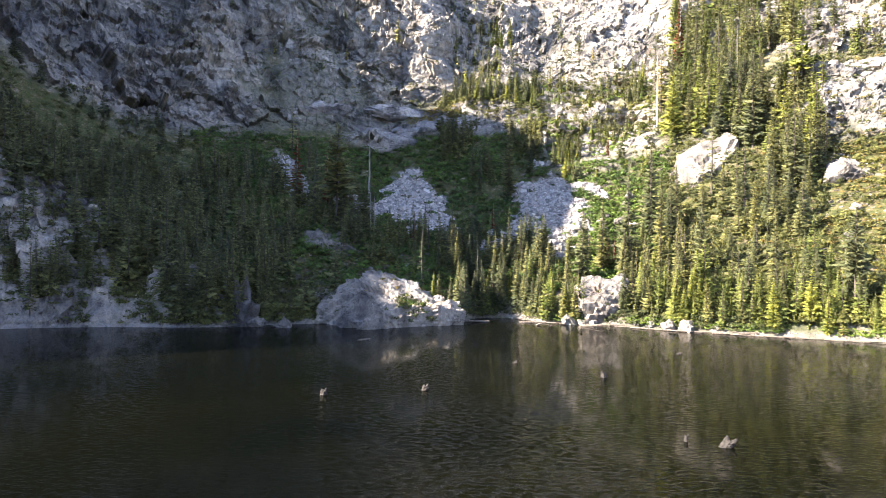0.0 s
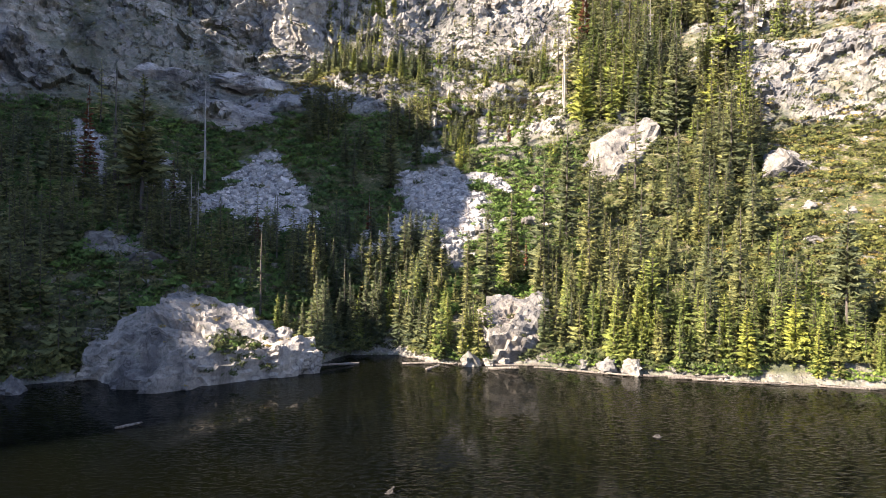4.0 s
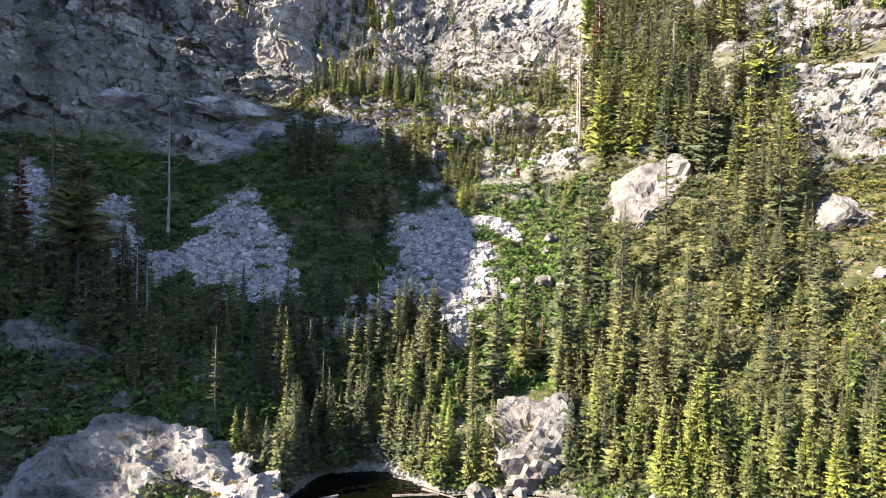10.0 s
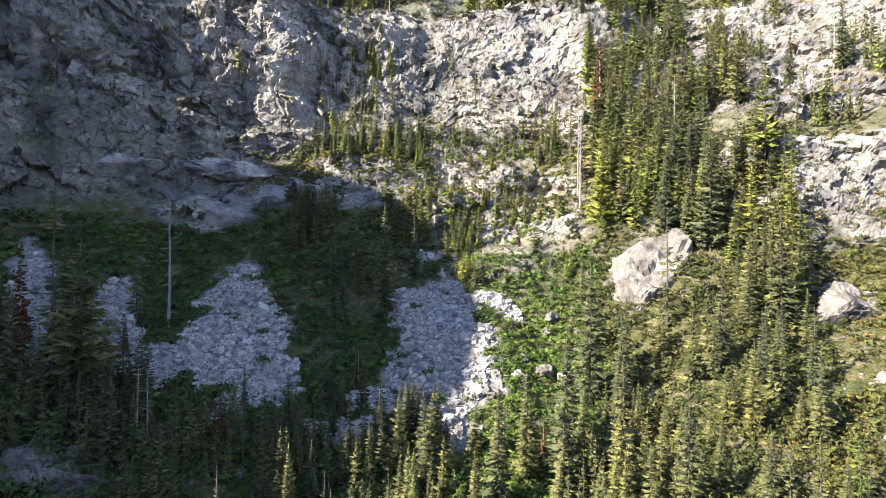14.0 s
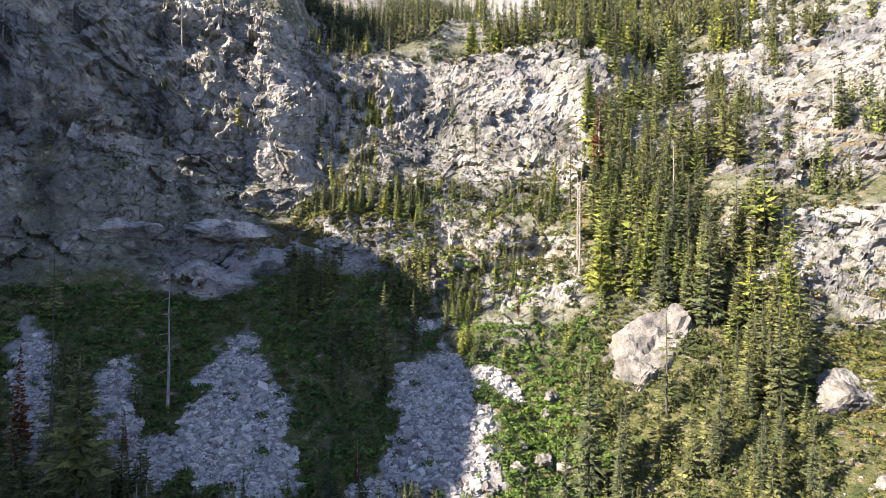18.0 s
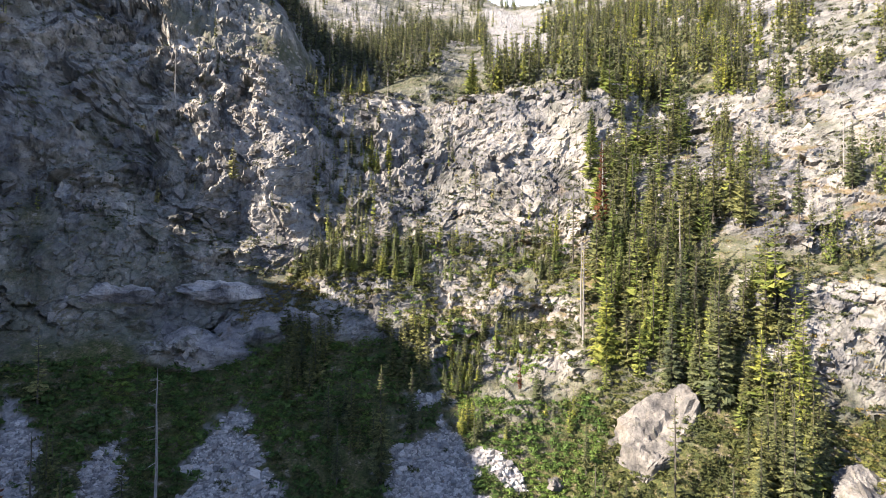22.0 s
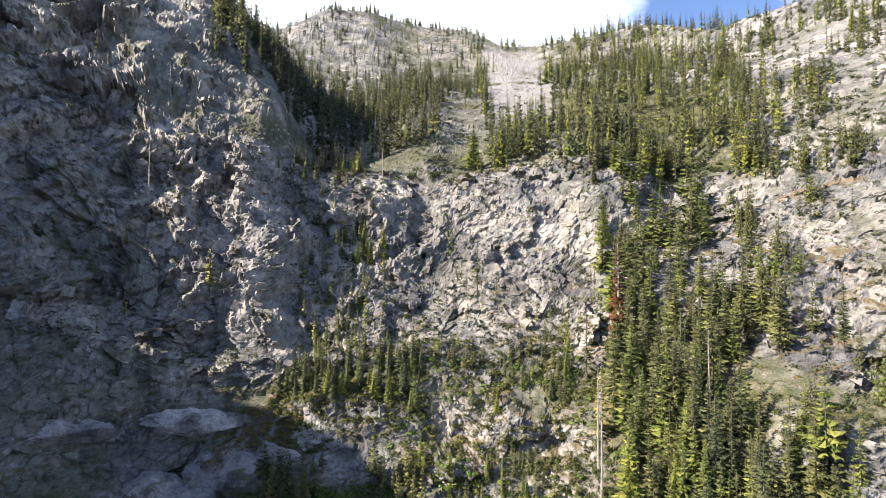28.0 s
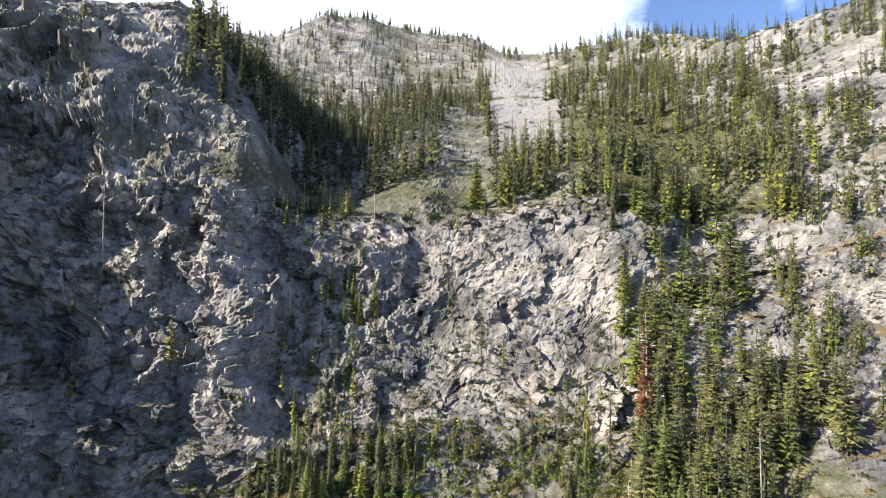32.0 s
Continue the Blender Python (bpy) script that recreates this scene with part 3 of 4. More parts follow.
# ---- helpers for things ----
def spot(a, s):
    """The place on the mountainside at azimuth a and profile step s."""
    j = int(round((a + EDGE) / (2 * EDGE) * (COLS - 1)))
    i = int(np.argmin(np.abs(STEPS - s)))
    return Vector(LAND[min(max(i, 0), NR - 1), min(max(j, 0), COLS - 1)])


def clumping(a0, a1, s0, s1, size, salt):
    """A lookup (a, s) -> 0 to 1 of how thickly things grow there, in clumps of about that size."""
    col = lambda a: min(max(int(round((a + EDGE) / (2 * EDGE) * (COLS - 1))), 0), COLS - 1)
    row = lambda s: int(np.argmin(np.abs(STEPS - s)))
    j0, j1, i0, i1 = col(a0), col(a1) + 1, row(s0), row(s1) + 1
    part_ = LAND[i0:i1, j0:j1]
    field = value_noise(part_.reshape(-1, 3) / np.array(size), salt).reshape(part_.shape[:2])
    return lambda a, s: float(field[row(s) - i0, col(a) - j0])


def onto(x, y):
    """The place on the mountainside below (x, y)."""
    a, r = math.degrees(math.atan2(x - FAN_X, y - FAN_Y)), math.hypot(x - FAN_X, y - FAN_Y)
    j = int(round((a + EDGE) / (2 * EDGE) * (COLS - 1)))
    rr = np.hypot(LAND[:, j, 0] - FAN_X, LAND[:, j, 1] - FAN_Y)
    return Vector(LAND[int(np.argmin(np.abs(rr - r))), j])


def raw_mesh(name, verts, faces, mat):
    me = bpy.data.meshes.new(name)
    me.from_pydata(verts, [], faces)
    me.materials.append(mat)
    return me


def outward(v, up=0.45):
    """For each point of a crown round the z axis, the way that it faces."""
    o = np.array(v, float) * np.array([1, 1, 0])
    o /= np.linalg.norm(o, axis=1, keepdims=True) + 1e-6
    o[:, 2] = up
    return o / np.linalg.norm(o, axis=1, keepdims=True)


def keep_outward(me, o):
    at = me.attributes.new("outward", "FLOAT_VECTOR", "POINT")
    at.data.foreach_set("vector", np.asarray(o, np.float32).ravel())


def trunk_shape(h, r, rng, sides=7, rings=6, lean=0.0):
    verts, faces = [], []
    ox = oy = 0.0
    for k in range(rings + 1):
        t = k / rings
        rr = r * (1 - t) ** 0.8 * (1.35 if k == 0 else 1) + 0.02
        for q in range(sides):
            w = 2 * math.pi * q / sides
            verts.append((ox + rr * math.cos(w), oy + rr * math.sin(w), h * t - (0.8 if k == 0 else 0)))
        ox += rng.uniform(-1, 1) * 0.004 * h + lean * h / rings
        oy += rng.uniform(-1, 1) * 0.004 * h
    for k in range(rings):
        for q in range(sides):
            a, b = k * sides + q, k * sides + (q + 1) % sides
            faces.append((a, b, b + sides, a + sides))
    return verts, faces


def crown_shape(h, width, rng, whorls, per, bare=0.12, ragged=0.25, twigs=5, full=1.0):
    """Whorls of drooping boughs round the stem, each a thin spine feathered with side twigs."""
    verts, faces = [], []
    for k in range(whorls):
        t = (k + rng.random() * 0.8) / whorls
        z = h * (bare + (1 - bare) * t)
        reach = width * ((1 - t) ** 0.85 * 0.96 + 0.04) * (0.55 + 0.45 * min(1, t / 0.12))
        reach *= 1 + 0.18 * math.sin(k * 2.4 + whorls)
        n = max(4, int(per * (0.55 + 0.45 * (1 - t))))
        turn = rng.random() * 6.28
        for q in range(n):
            if rng.random() < 0.08:
                continue
            w = turn + 6.283 * (q + rng.uniform(-0.35, 0.35)) / n
            ln = reach * rng.uniform(1 - 1.6 * ragged, 1 + 0.6 * ragged)
            droop = ln * rng.uniform(0.05, 0.45) * (1.0 - 0.9 * t) - 0.3 * ln * t
            cx, cy = math.cos(w), math.sin(w)
            zz = z + rng.uniform(-0.9, 0.9) * h / whorls
            wide = (ln * rng.uniform(0.06, 0.11) + 0.03) * full
            hang = wide * rng.uniform(0.7, 1.5)
            i = len(verts)
            verts += [(0, 0, zz), (cx * ln * 0.5 - cy * wide, cy * ln * 0.5 + cx * wide, zz - droop * 0.6 - hang),
                      (cx * ln, cy * ln, zz - droop + 0.05 * ln), (cx * ln * 0.6 + cy * wide, cy * ln * 0.6 - cx * wide, zz - droop * 0.65 - hang)]
            faces += [(i, i + 1, i + 2), (i, i + 2, i + 3)]
            for b in range(twigs):
                u = 0.2 + 0.75 * (b + rng.random()) / twigs
                ww = w + (1 if b % 2 else -1) * rng.uniform(0.5, 0.95)
                tl = ln * rng.uniform(0.34, 0.52) * (1.15 - 0.6 * u)
                bx, by, bz = cx * ln * u, cy * ln * u, zz - droop * u
                tw = (0.14 * tl + 0.02) * full
                i = len(verts)
                verts += [(bx - cx * tw, by - cy * tw, bz - 0.6 * tw), (bx + cx * tw, by + cy * tw, bz + 0.5 * tw),
                          (bx + math.cos(ww) * tl, by + math.sin(ww) * tl, bz - tl * rng.uniform(0.0, 0.6))]
                faces += [(i, i + 1, i + 2)]
    # the leader
    i = len(verts)
    verts += [(0.07, 0, h * 0.93), (-0.035, 0.06, h * 0.93), (-0.035, -0.06, h * 0.93), (0, 0, h * 1.02)]
    faces += [(i, i + 1, i + 3), (i + 1, i + 2, i + 3), (i + 2, i, i + 3)]
    return verts, faces


def conifer(name, label, h, width, seed, leaf, whorls, per, bare=0.1, ragged=0.25, twigs=5, bark=None, full=1.0):
    rng = random.Random(seed)
    top = new(name)
    v, f = trunk_shape(h * 0.97, 0.008 * h + 0.02, rng)
    trunk = new("trunk", raw_mesh("trunk", v, f, bark or BARK))
    v, f = crown_shape(h, width, rng, whorls, per, bare, ragged, twigs, full)
    crown = new("crown", raw_mesh("crown", v, f, leaf))
    keep_outward(crown.data, outward(v))
    trunk.parent = crown.parent = top
    return tagged(top, label, "tree")


# ---- rocks ----
def rock_mesh(name, size, seed, mat, rough=0.16, levels=4, block=0.45):
    """An angular block: a ball cut by random planes and broken into joints."""
    rng = np.random.default_rng(seed)
    bm = bmesh.new()
    bmesh.ops.create_icosphere(bm, subdivisions=levels, radius=1.0)
    v = np.array([q.co for q in bm.verts])
    for _ in range(14):
        d = rng.normal(size=3)
        d /= np.linalg.norm(d)
        cut = rng.uniform(0.55, 0.88)
        over = np.maximum(v @ d - cut, 0)
        v -= over[:, None] * d * 0.97
    size = np.array(size, float) * 1.12
    w = v * size
    m = size.mean()
    n = v / (np.linalg.norm(v, axis=1, keepdims=True) + 1e-9)
    if levels > 2:
        q = (w + 0.06 * m * np.stack([fbm(w, m * 0.3, 2, seed + 50 + c) for c in range(3)], -1)) @ np.array(Euler((0.3, 0.5, 0.4)).to_matrix()).T + seed * 31
        amt = m * rough * (1.0 * facets(q, (m * block * 1.5, m * block * 1.5, m * block * 0.9), 1.8, seed) + 0.5 * facets(q, (m * block * 0.6,) * 3, 1.8, seed + 9) + 0.22 * facets(q, (m * block * 0.22,) * 3, 1.6, seed + 13)) + m * rough * 0.4 * fbm(w, m * 0.4, 4, seed)
        w = w + n * amt[:, None]
    for q, c in zip(bm.verts, w):
        q.co = c
    me = bpy.data.meshes.new(name)
    bm.to_mesh(me)
    bm.free()
    me.materials.append(mat)
    return me


def boulder(name, label, x, y, z, size, seed, rough=0.16, levels=4, turn=0, block=0.45, mat=None):
    ob = new(name, rock_mesh(name, size, seed, mat or STONE, rough, levels, block))
    ob.matrix_basis = pose(x, y, z, 0, 0, turn)
    return tagged(ob, label, "rock")


ISLAND = boulder("rock_island", "pale grey granite knoll with sparse brush on the shore", -11.5, 145.5, -0.5, (17, 14, 11), 3, 0.07, 6, -8, 0.5)
OUTCROP = boulder("rock_outcrop", "sunlit fractured granite outcrop among shore firs", 38, 150, -1.0, (9.0, 7, 10.2), 5, 0.08, 5, 15)
boulder("rock_outcrop", "large bare granite block among tall firs", 88, 206, 37, (16, 10, 17), 27, 0.06, 5, 20, 0.55)
boulder("rock_dome", "rounded grey granite dome in low brush", 116, 178, 36, (9, 7, 8), 9, 0.07, 5, 30, 0.5)
boulder("rock_outcrop", "grey granite slab in the shaded forest", -29, 166, 14, (11, 6, 6.5), 12, 0.1, 5)
boulder("rock_outcrop", "dark granite outcrop above the shore", -57, 136, 3, (8, 6, 12), 14, 0.13, 5)
boulder("rock_outcrop", "dark granite outcrop above the shore", -44, 134, 2, (5, 4, 7), 15, 0.13, 4)
boulder("rock_outcrop", "pale cliff foot standing in the lake", -93, 140, 4, (14, 9, 20), 16, 0.12, 5, 20)
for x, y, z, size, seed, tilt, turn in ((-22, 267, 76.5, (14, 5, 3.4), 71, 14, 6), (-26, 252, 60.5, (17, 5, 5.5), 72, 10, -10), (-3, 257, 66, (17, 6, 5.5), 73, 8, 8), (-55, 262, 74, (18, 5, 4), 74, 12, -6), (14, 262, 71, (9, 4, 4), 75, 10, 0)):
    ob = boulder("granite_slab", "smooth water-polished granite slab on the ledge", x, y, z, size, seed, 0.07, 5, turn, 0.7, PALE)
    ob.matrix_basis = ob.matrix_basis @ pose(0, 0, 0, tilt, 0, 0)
for x, y, r, sd in ((53, 188, 1.9, 1), (61, 205, 1.9, 2), (47, 186, 1.4, 3), (40, 182, 1.7, 4), (57, 186, 1.5, 5), (58, 201, 1.4, 6), (50, 192, 1.1, 7), (28, 183, 1.4, 8), (22, 181, 1.5, 9), (97, 149, 1.4, 22), (104, 158, 1.2, 23), (109, 153, 1.1, 24)):
    g = onto(x, y)
    tagged(boulder("boulder", "pale granite boulder on the green slope", x, y, g.z + 0.3 * r, (r * 1.25, r, r * 0.8), 40 + sd, 0.14, 3, sd * 40), group="boulders on the slope")
for x, y, r, sd in ((29, 143.5, 1.6, 1), (32, 143.8, 1.0, 2), (34.5, 143.6, 0.9, 3), (49, 135.5, 2.0, 4), (52, 133.6, 1.8, 5), (46, 138.2, 1.2, 6), (58, 131.5, 1.1, 7), (66, 128.8, 1.0, 8), (76, 127, 1.3, 9), (-33, 131, 1.6, 10), (-39, 131.5, 1.8, 11), (-46, 131, 1.5, 12), (-62, 129.5, 1.3, 13)):
    tagged(boulder("boulder", "pale granite boulder at the waterline", x, y, 0.25 * r, (r * 1.2, r, r), 60 + sd, 0.14, 3, sd * 50), group="boulders on the shore")

# ---- angular blocks: broken stones and jointed cliffs ----
def block_arrays(seed, skew=0.42):
    rng = random.Random(seed)
    v = np.array([[x, y, z] for x in (-1, 1) for y in (-1, 1) for z in (-1, 1)], float)
    v += np.array([[rng.uniform(-skew, skew) for _ in range(3)] for _ in range(8)])
    f = np.array([(0, 1, 3), (0, 3, 2), (4, 6, 7), (4, 7, 5), (0, 4, 5), (0, 5, 1), (2, 3, 7), (2, 7, 6), (0, 2, 6), (0, 6, 4), (1, 5, 7), (1, 7, 3)])
    return v, f


BLOCKS = [block_arrays(600 + q) for q in range(14)]
JOINTED = [block_arrays(640 + q, 0.36) for q in range(14)]
STONES = [raw_mesh("stone", [tuple(c) for c in v * np.array([0.62, 0.5, 0.36])], [tuple(int(c) for c in t) for t in f], TALUS) for v, f in BLOCKS]
STONE_ARRAYS = [(v * np.array([0.62, 0.5, 0.36]), f) for v, f in BLOCKS]


def turned(v, rng, flat=1.0):
    m = Euler((rng.uniform(-0.6, 0.6) * flat, rng.uniform(-0.6, 0.6) * flat, rng.uniform(0, 6.28))).to_matrix()
    return v @ np.array(m).T


def joined(name, pieces, mats, label, category, kinds=None):
    """One mesh out of many placed pieces (vertices, triangles, material number)."""
    vs, fs, ks, faces_out, base = [], [], [], [], 0
    for v, f, k, *o in pieces:
        faces_out += o
        vs.append(v)
        fs.append(f + base)
        ks.append(np.full(len(f), k) if np.isscalar(k) else k)
        base += len(v)
    v, f, k = np.concatenate(vs), np.concatenate(fs).astype(np.int32), np.concatenate(ks).astype(np.int32)
    me = bpy.data.meshes.new(name)
    me.vertices.add(len(v))
    me.vertices.foreach_set("co", v.astype(np.float32).ravel())
    me.loops.add(f.size)
    me.loops.foreach_set("vertex_index", f.ravel())
    me.polygons.add(len(f))
    me.polygons.foreach_set("loop_start", np.arange(0, f.size, 3, dtype=np.int32))
    for m in mats:
        me.materials.append(m)
    me.polygons.foreach_set("material_index", k)
    me.update(calc_edges=True)
    if faces_out:
        keep_outward(me, np.concatenate(faces_out))
    else:
        me.shade_flat()
    ob = new(name, me)
    return tagged(ob, label, category, kind="stuff")


def talus_slopes():
    rng = random.Random(31)
    for cx, cy, rx, ry, turn in TALUS_PATCHES:
        top = tagged(new("talus_slope"), "fan of loose pale granite blocks on the slope", "talus")
        c, k = math.cos(radians(turn)), math.sin(radians(turn))
        pieces, singles = [], 0
        thin = 7.0 if cx > 100 else 1.0
        for q in range(int(rx * ry * 19 / thin)):
            w, e = rng.uniform(0, 6.28), rng.random() ** 0.5 * 1.02
            u, v = rx * e * math.cos(w), ry * e * math.sin(w)
            x, y = cx + u * c + v * k, cy - u * k + v * c
            a = math.degrees(math.atan2(x - FAN_X, y - FAN_Y))
            g = onto(x, y)
            j = int(np.argmin(np.abs(AZ - a)))
            i = int(np.argmin(np.hypot(LAND[:, j, 0] - x, LAND[:, j, 1] - y)))
            if STONY[i * COLS + j] < 0.45:
                continue
            size = 0.3 + 0.62 * rng.random() ** 2.4 + (0.9 if rng.random() < 0.02 else 0)
            if singles < 90 and size > 0.68:
                singles += 1
                ob = new("stone", rng.choice(STONES))
                ob.parent = top
                ob.matrix_basis = Matrix.Translation(g) @ Euler((rng.uniform(-0.5, 0.5), rng.uniform(-0.5, 0.5), rng.uniform(0, 6))).to_matrix().to_4x4() @ Matrix.Scale(size, 4)
            else:
                sv, sf = rng.choice(STONE_ARRAYS)
                pieces.append((turned(sv * size, rng) + np.array(g), sf, 0))
        if pieces:
            joined("stones", pieces, [TALUS], "loose granite blocks", "").parent = top


talus_slopes()

# ---- jointed blocks of the cliffs ----
BLOCK_MESHES = [raw_mesh("block", [tuple(c) for c in v], [tuple(int(c) for c in t) for t in f], STONE) for v, f in JOINTED]
# azimuth from, to, step from, to, number, size from, to, how rocky the ground must be
BLOCK_ZONES = [(-3, 21, 7.7, 10.5, 1300, 0.5, 3.0, 0.45), (-36, -2, 7.3, 10.6, 1200, 0.5, 3.0, 0.35), (-44, -8, 5.4, 8.0, 700, 0.5, 2.6, 0.5), (27, 46, 5.5, 10.0, 600, 0.5, 2.4, 0.5), (-12, 19, 5.6, 8.0, 1100, 0.4, 1.8, 0.4), (-46, -33, 1.0, 4.0, 300, 0.5, 2.5, 0.4),
               (-12, 40, 11.6, 14.0, 1400, 1.0, 4.0, 0.35), (-45, 46, 1.0, 1.25, 900, 0.2, 0.7, -1), (27, 46, 3.0, 5.6, 900, 0.25, 0.9, -1), (-24, 6, 1.2, 3.5, 400, 0.3, 1.2, -1), (8, 20, 3.4, 5.6, 300, 0.3, 1.1, -1), (-8, 0.5, 9.4, 11.2, 700, 0.5, 1.6, -1)]


def cliff_blocks():
    rng = random.Random(91)
    for zone, (a0, a1, s0, s1, n, z0, z1, need) in enumerate(BLOCK_ZONES):
        pieces, tries, singles = [], 0, 0
        while len(pieces) < n and tries < n * 8:
            tries += 1
            a, st = rng.uniform(a0, a1), rng.uniform(s0, s1)
            j, i = int(np.argmin(np.abs(AZ - a))), int(np.argmin(np.abs(STEPS - st)))
            if ROCKY[i * COLS + j] < need:
                continue
            g, up = LAND[i, j], LAND_N[i, j]
            size = z0 + (z1 - z0) * rng.random() ** 3.2
            if need > 0:      # blocks bounded by the joints of the rock, standing a little out of the face
                wall = BASE_N[i, j] * np.array([1, 1, 0.45])
                wall = Vector(wall + np.array([rng.uniform(-0.22, 0.22), rng.uniform(-0.22, 0.22), rng.uniform(-0.15, 0.25)])).normalized()
                lean = 0.35 + rng.uniform(-0.45, 0.45)
                up_ = Vector((math.sin(lean), 0, math.cos(lean)))
                up_ = (up_ - wall * up_.dot(wall)).normalized()
                turn = Matrix((up_.cross(wall), up_, wall)).transposed()
                k = np.array([rng.uniform(0.45, 1.1), rng.uniform(0.5, 1.35), rng.uniform(0.4, 0.7)]) * size * 0.6
                at = g - np.array(wall) * k[2] * rng.uniform(0.65, 1.05)
            else:
                k = np.array([rng.uniform(0.6, 1.3), rng.uniform(0.6, 1.3), rng.uniform(0.5, 1.1)]) * size * 0.62
                turn = Euler((0.12 + rng.uniform(-0.2, 0.2), rng.uniform(-0.25, 0.25), rng.uniform(0, 3.1))).to_matrix()
                at = g - up * size * rng.uniform(0.1, 0.4)
            if zone == 0 and size > 1.3 and singles < 280 and -6 < a < 18:
                singles += 1
                ob = new("block", rng.choice(BLOCK_MESHES))
                ob.parent = ground
                ob.matrix_basis = Matrix.Translation(at) @ turn.to_4x4() @ Matrix.Diagonal((*k, 1))
                continue
            v, f = rng.choice(JOINTED + BLOCKS if need > 0 else BLOCKS)
            pieces.append(((v * k) @ np.array(turn).T + at, f, 0))
        joined("cliff_blocks", pieces, [STONE], "angular jointed granite blocks of the mountainside", "rocks")


cliff_blocks()

# ---- trees ----
FIRS = [conifer("fir_tree", "dark green fir with a narrow crown on the slope", 10, w, sd, FIR, wh, 10, bare, rg, 6, full=1.3) for w, sd, wh, bare, rg in
        ((1.5, 1, 42, 0.06, 0.25), (1.25, 2, 44, 0.1, 0.2), (1.7, 3, 38, 0.05, 0.3), (1.1, 4, 38, 0.14, 0.35), (1.4, 5, 46, 0.04, 0.2), (1.9, 6, 36, 0.12, 0.35))]
YOUNG = [conifer("young_fir_tree", "bright yellow-green young fir near the shore", 10, w, sd, FRESH, wh, 9, 0.03, rg, 5, full=1.5) for w, sd, wh, rg in
         ((1.9, 11, 52, 0.25), (1.6, 12, 54, 0.22), (2.3, 13, 50, 0.3))]
THIN = [conifer("thin_fir_tree", "thin pale green fir with a sparse crown", 10, w, sd, FIR, wh, 7, 0.15, 0.45, 5) for w, sd, wh in ((1.0, 21, 24), (1.3, 22, 22))]
RED = [conifer("dead_fir_tree", "dead fir with rust-red needles", 10, w, sd, RUST, wh + 8, 11, 0.1, 0.35, 6, GREY, 1.9) for w, sd, wh in ((1.1, 31, 24), (0.9, 32, 26))]
YELLOW = [conifer("yellowing_fir_tree", "yellowing fir with a ragged crown", 10, w, sd, GOLD, wh, 9, 0.12, 0.4, full=1.4) for w, sd, wh in ((1.3, 41, 24), (1.6, 42, 22))]
PINE = conifer("pine_tree", "tall dark pine with a broad soft crown", 10, 1.7, 51, FIR, 34, 10, 0.3, 0.4, 6, full=1.5)


def snag(seed, stubs, label):
    rng = random.Random(seed)
    top = new("snag")
    v, f = trunk_shape(10, 0.1, rng, 7, 7)
    trunk = new("trunk", raw_mesh("trunk", v, f, GREY))
    trunk.parent = top
    bm = bmesh.new()
    for q in range(stubs):
        z, w, ln = rng.uniform(2.5, 9.6), rng.uniform(0, 6.28), rng.uniform(0.25, 0.9)
        r = bmesh.ops.create_cone(bm, cap_ends=True, segments=4, radius1=0.035, radius2=0.008, depth=ln)
        bmesh.ops.transform(bm, verts=r["verts"], matrix=Matrix.Translation((0, 0, z)) @ Matrix.Rotation(w, 4, "Z") @ Matrix.Rotation(radians(rng.uniform(75, 115)), 4, "Y") @ Matrix.Translation((0, 0, ln / 2)))
    me = bpy.data.meshes.new("branches")
    bm.to_mesh(me)
    bm.free()
    me.materials.append(GREY)
    br = tagged(new("branches", me), kind="stuff")
    br.parent = top
    return tagged(top, label, "dead tree")


SNAGS = [snag(61, 40, "bare grey snag with short broken branches"), snag(62, 16, "bleached white snag, nearly branchless"), snag(63, 70, "grey dead tree with many fine branches")]
MODELS = FIRS + YOUNG + THIN + RED + YELLOW + [PINE] + SNAGS


def plant(model, place, h, rng, wide=1.0, group=""):
    k = h / 10.0
    ob = copy_thing(model, Matrix.Identity(4))
    ob.matrix_basis = Matrix.Translation(place) @ Matrix.Rotation(rng.uniform(0, 6.28), 4, "Z") @ Matrix.Diagonal((k * wide, k * wide, k, 1))
    return tagged(ob, group=group)


_r = random.Random(7)
# trees that stand out: x, y, height
SHORE_FIRS = [(3.8, 273, 14), (7, 274, 12), (0, 272, 11), (11, 275, 13), (48, 163, 26), (53, 153, 25), (61, 171, 15), (61, 148, 22), (85, 164, 15), (65, 133, 14), (72, 136, 18), (71, 131, 9), (77, 133, 8), (36, 161, 19), (42, 166, 19), (32, 160, 12), (46, 143, 7.6), (52, 162, 10),
              (51, 156, 9), (73, 146, 11), (30, 149, 6.5), (-1, 151, 6), (2, 148, 7.5), (5, 152, 7), (4, 156, 8), (10, 177, 8), (16, 168, 11), (15, 160, 8), (19, 157, 11), (20, 155, 9), (28, 173, 12), (-18, 147, 5)]
BRIGHT_FIRS = [(-47.9, 289.5, 5), (25.4, 317.4, 14), (33, 315.8, 13), (28, 314, 11), (22, 313, 9), (51, 137, 11), (57, 137, 15), (60, 137, 11), (55, 136, 14), (62, 136, 9), (23, 166, 7), (54, 136, 10), (64, 135, 8), (27, 156, 7), (49, 141, 9), (68, 134, 8), (-2, 149, 7), (73, 346, 20)]
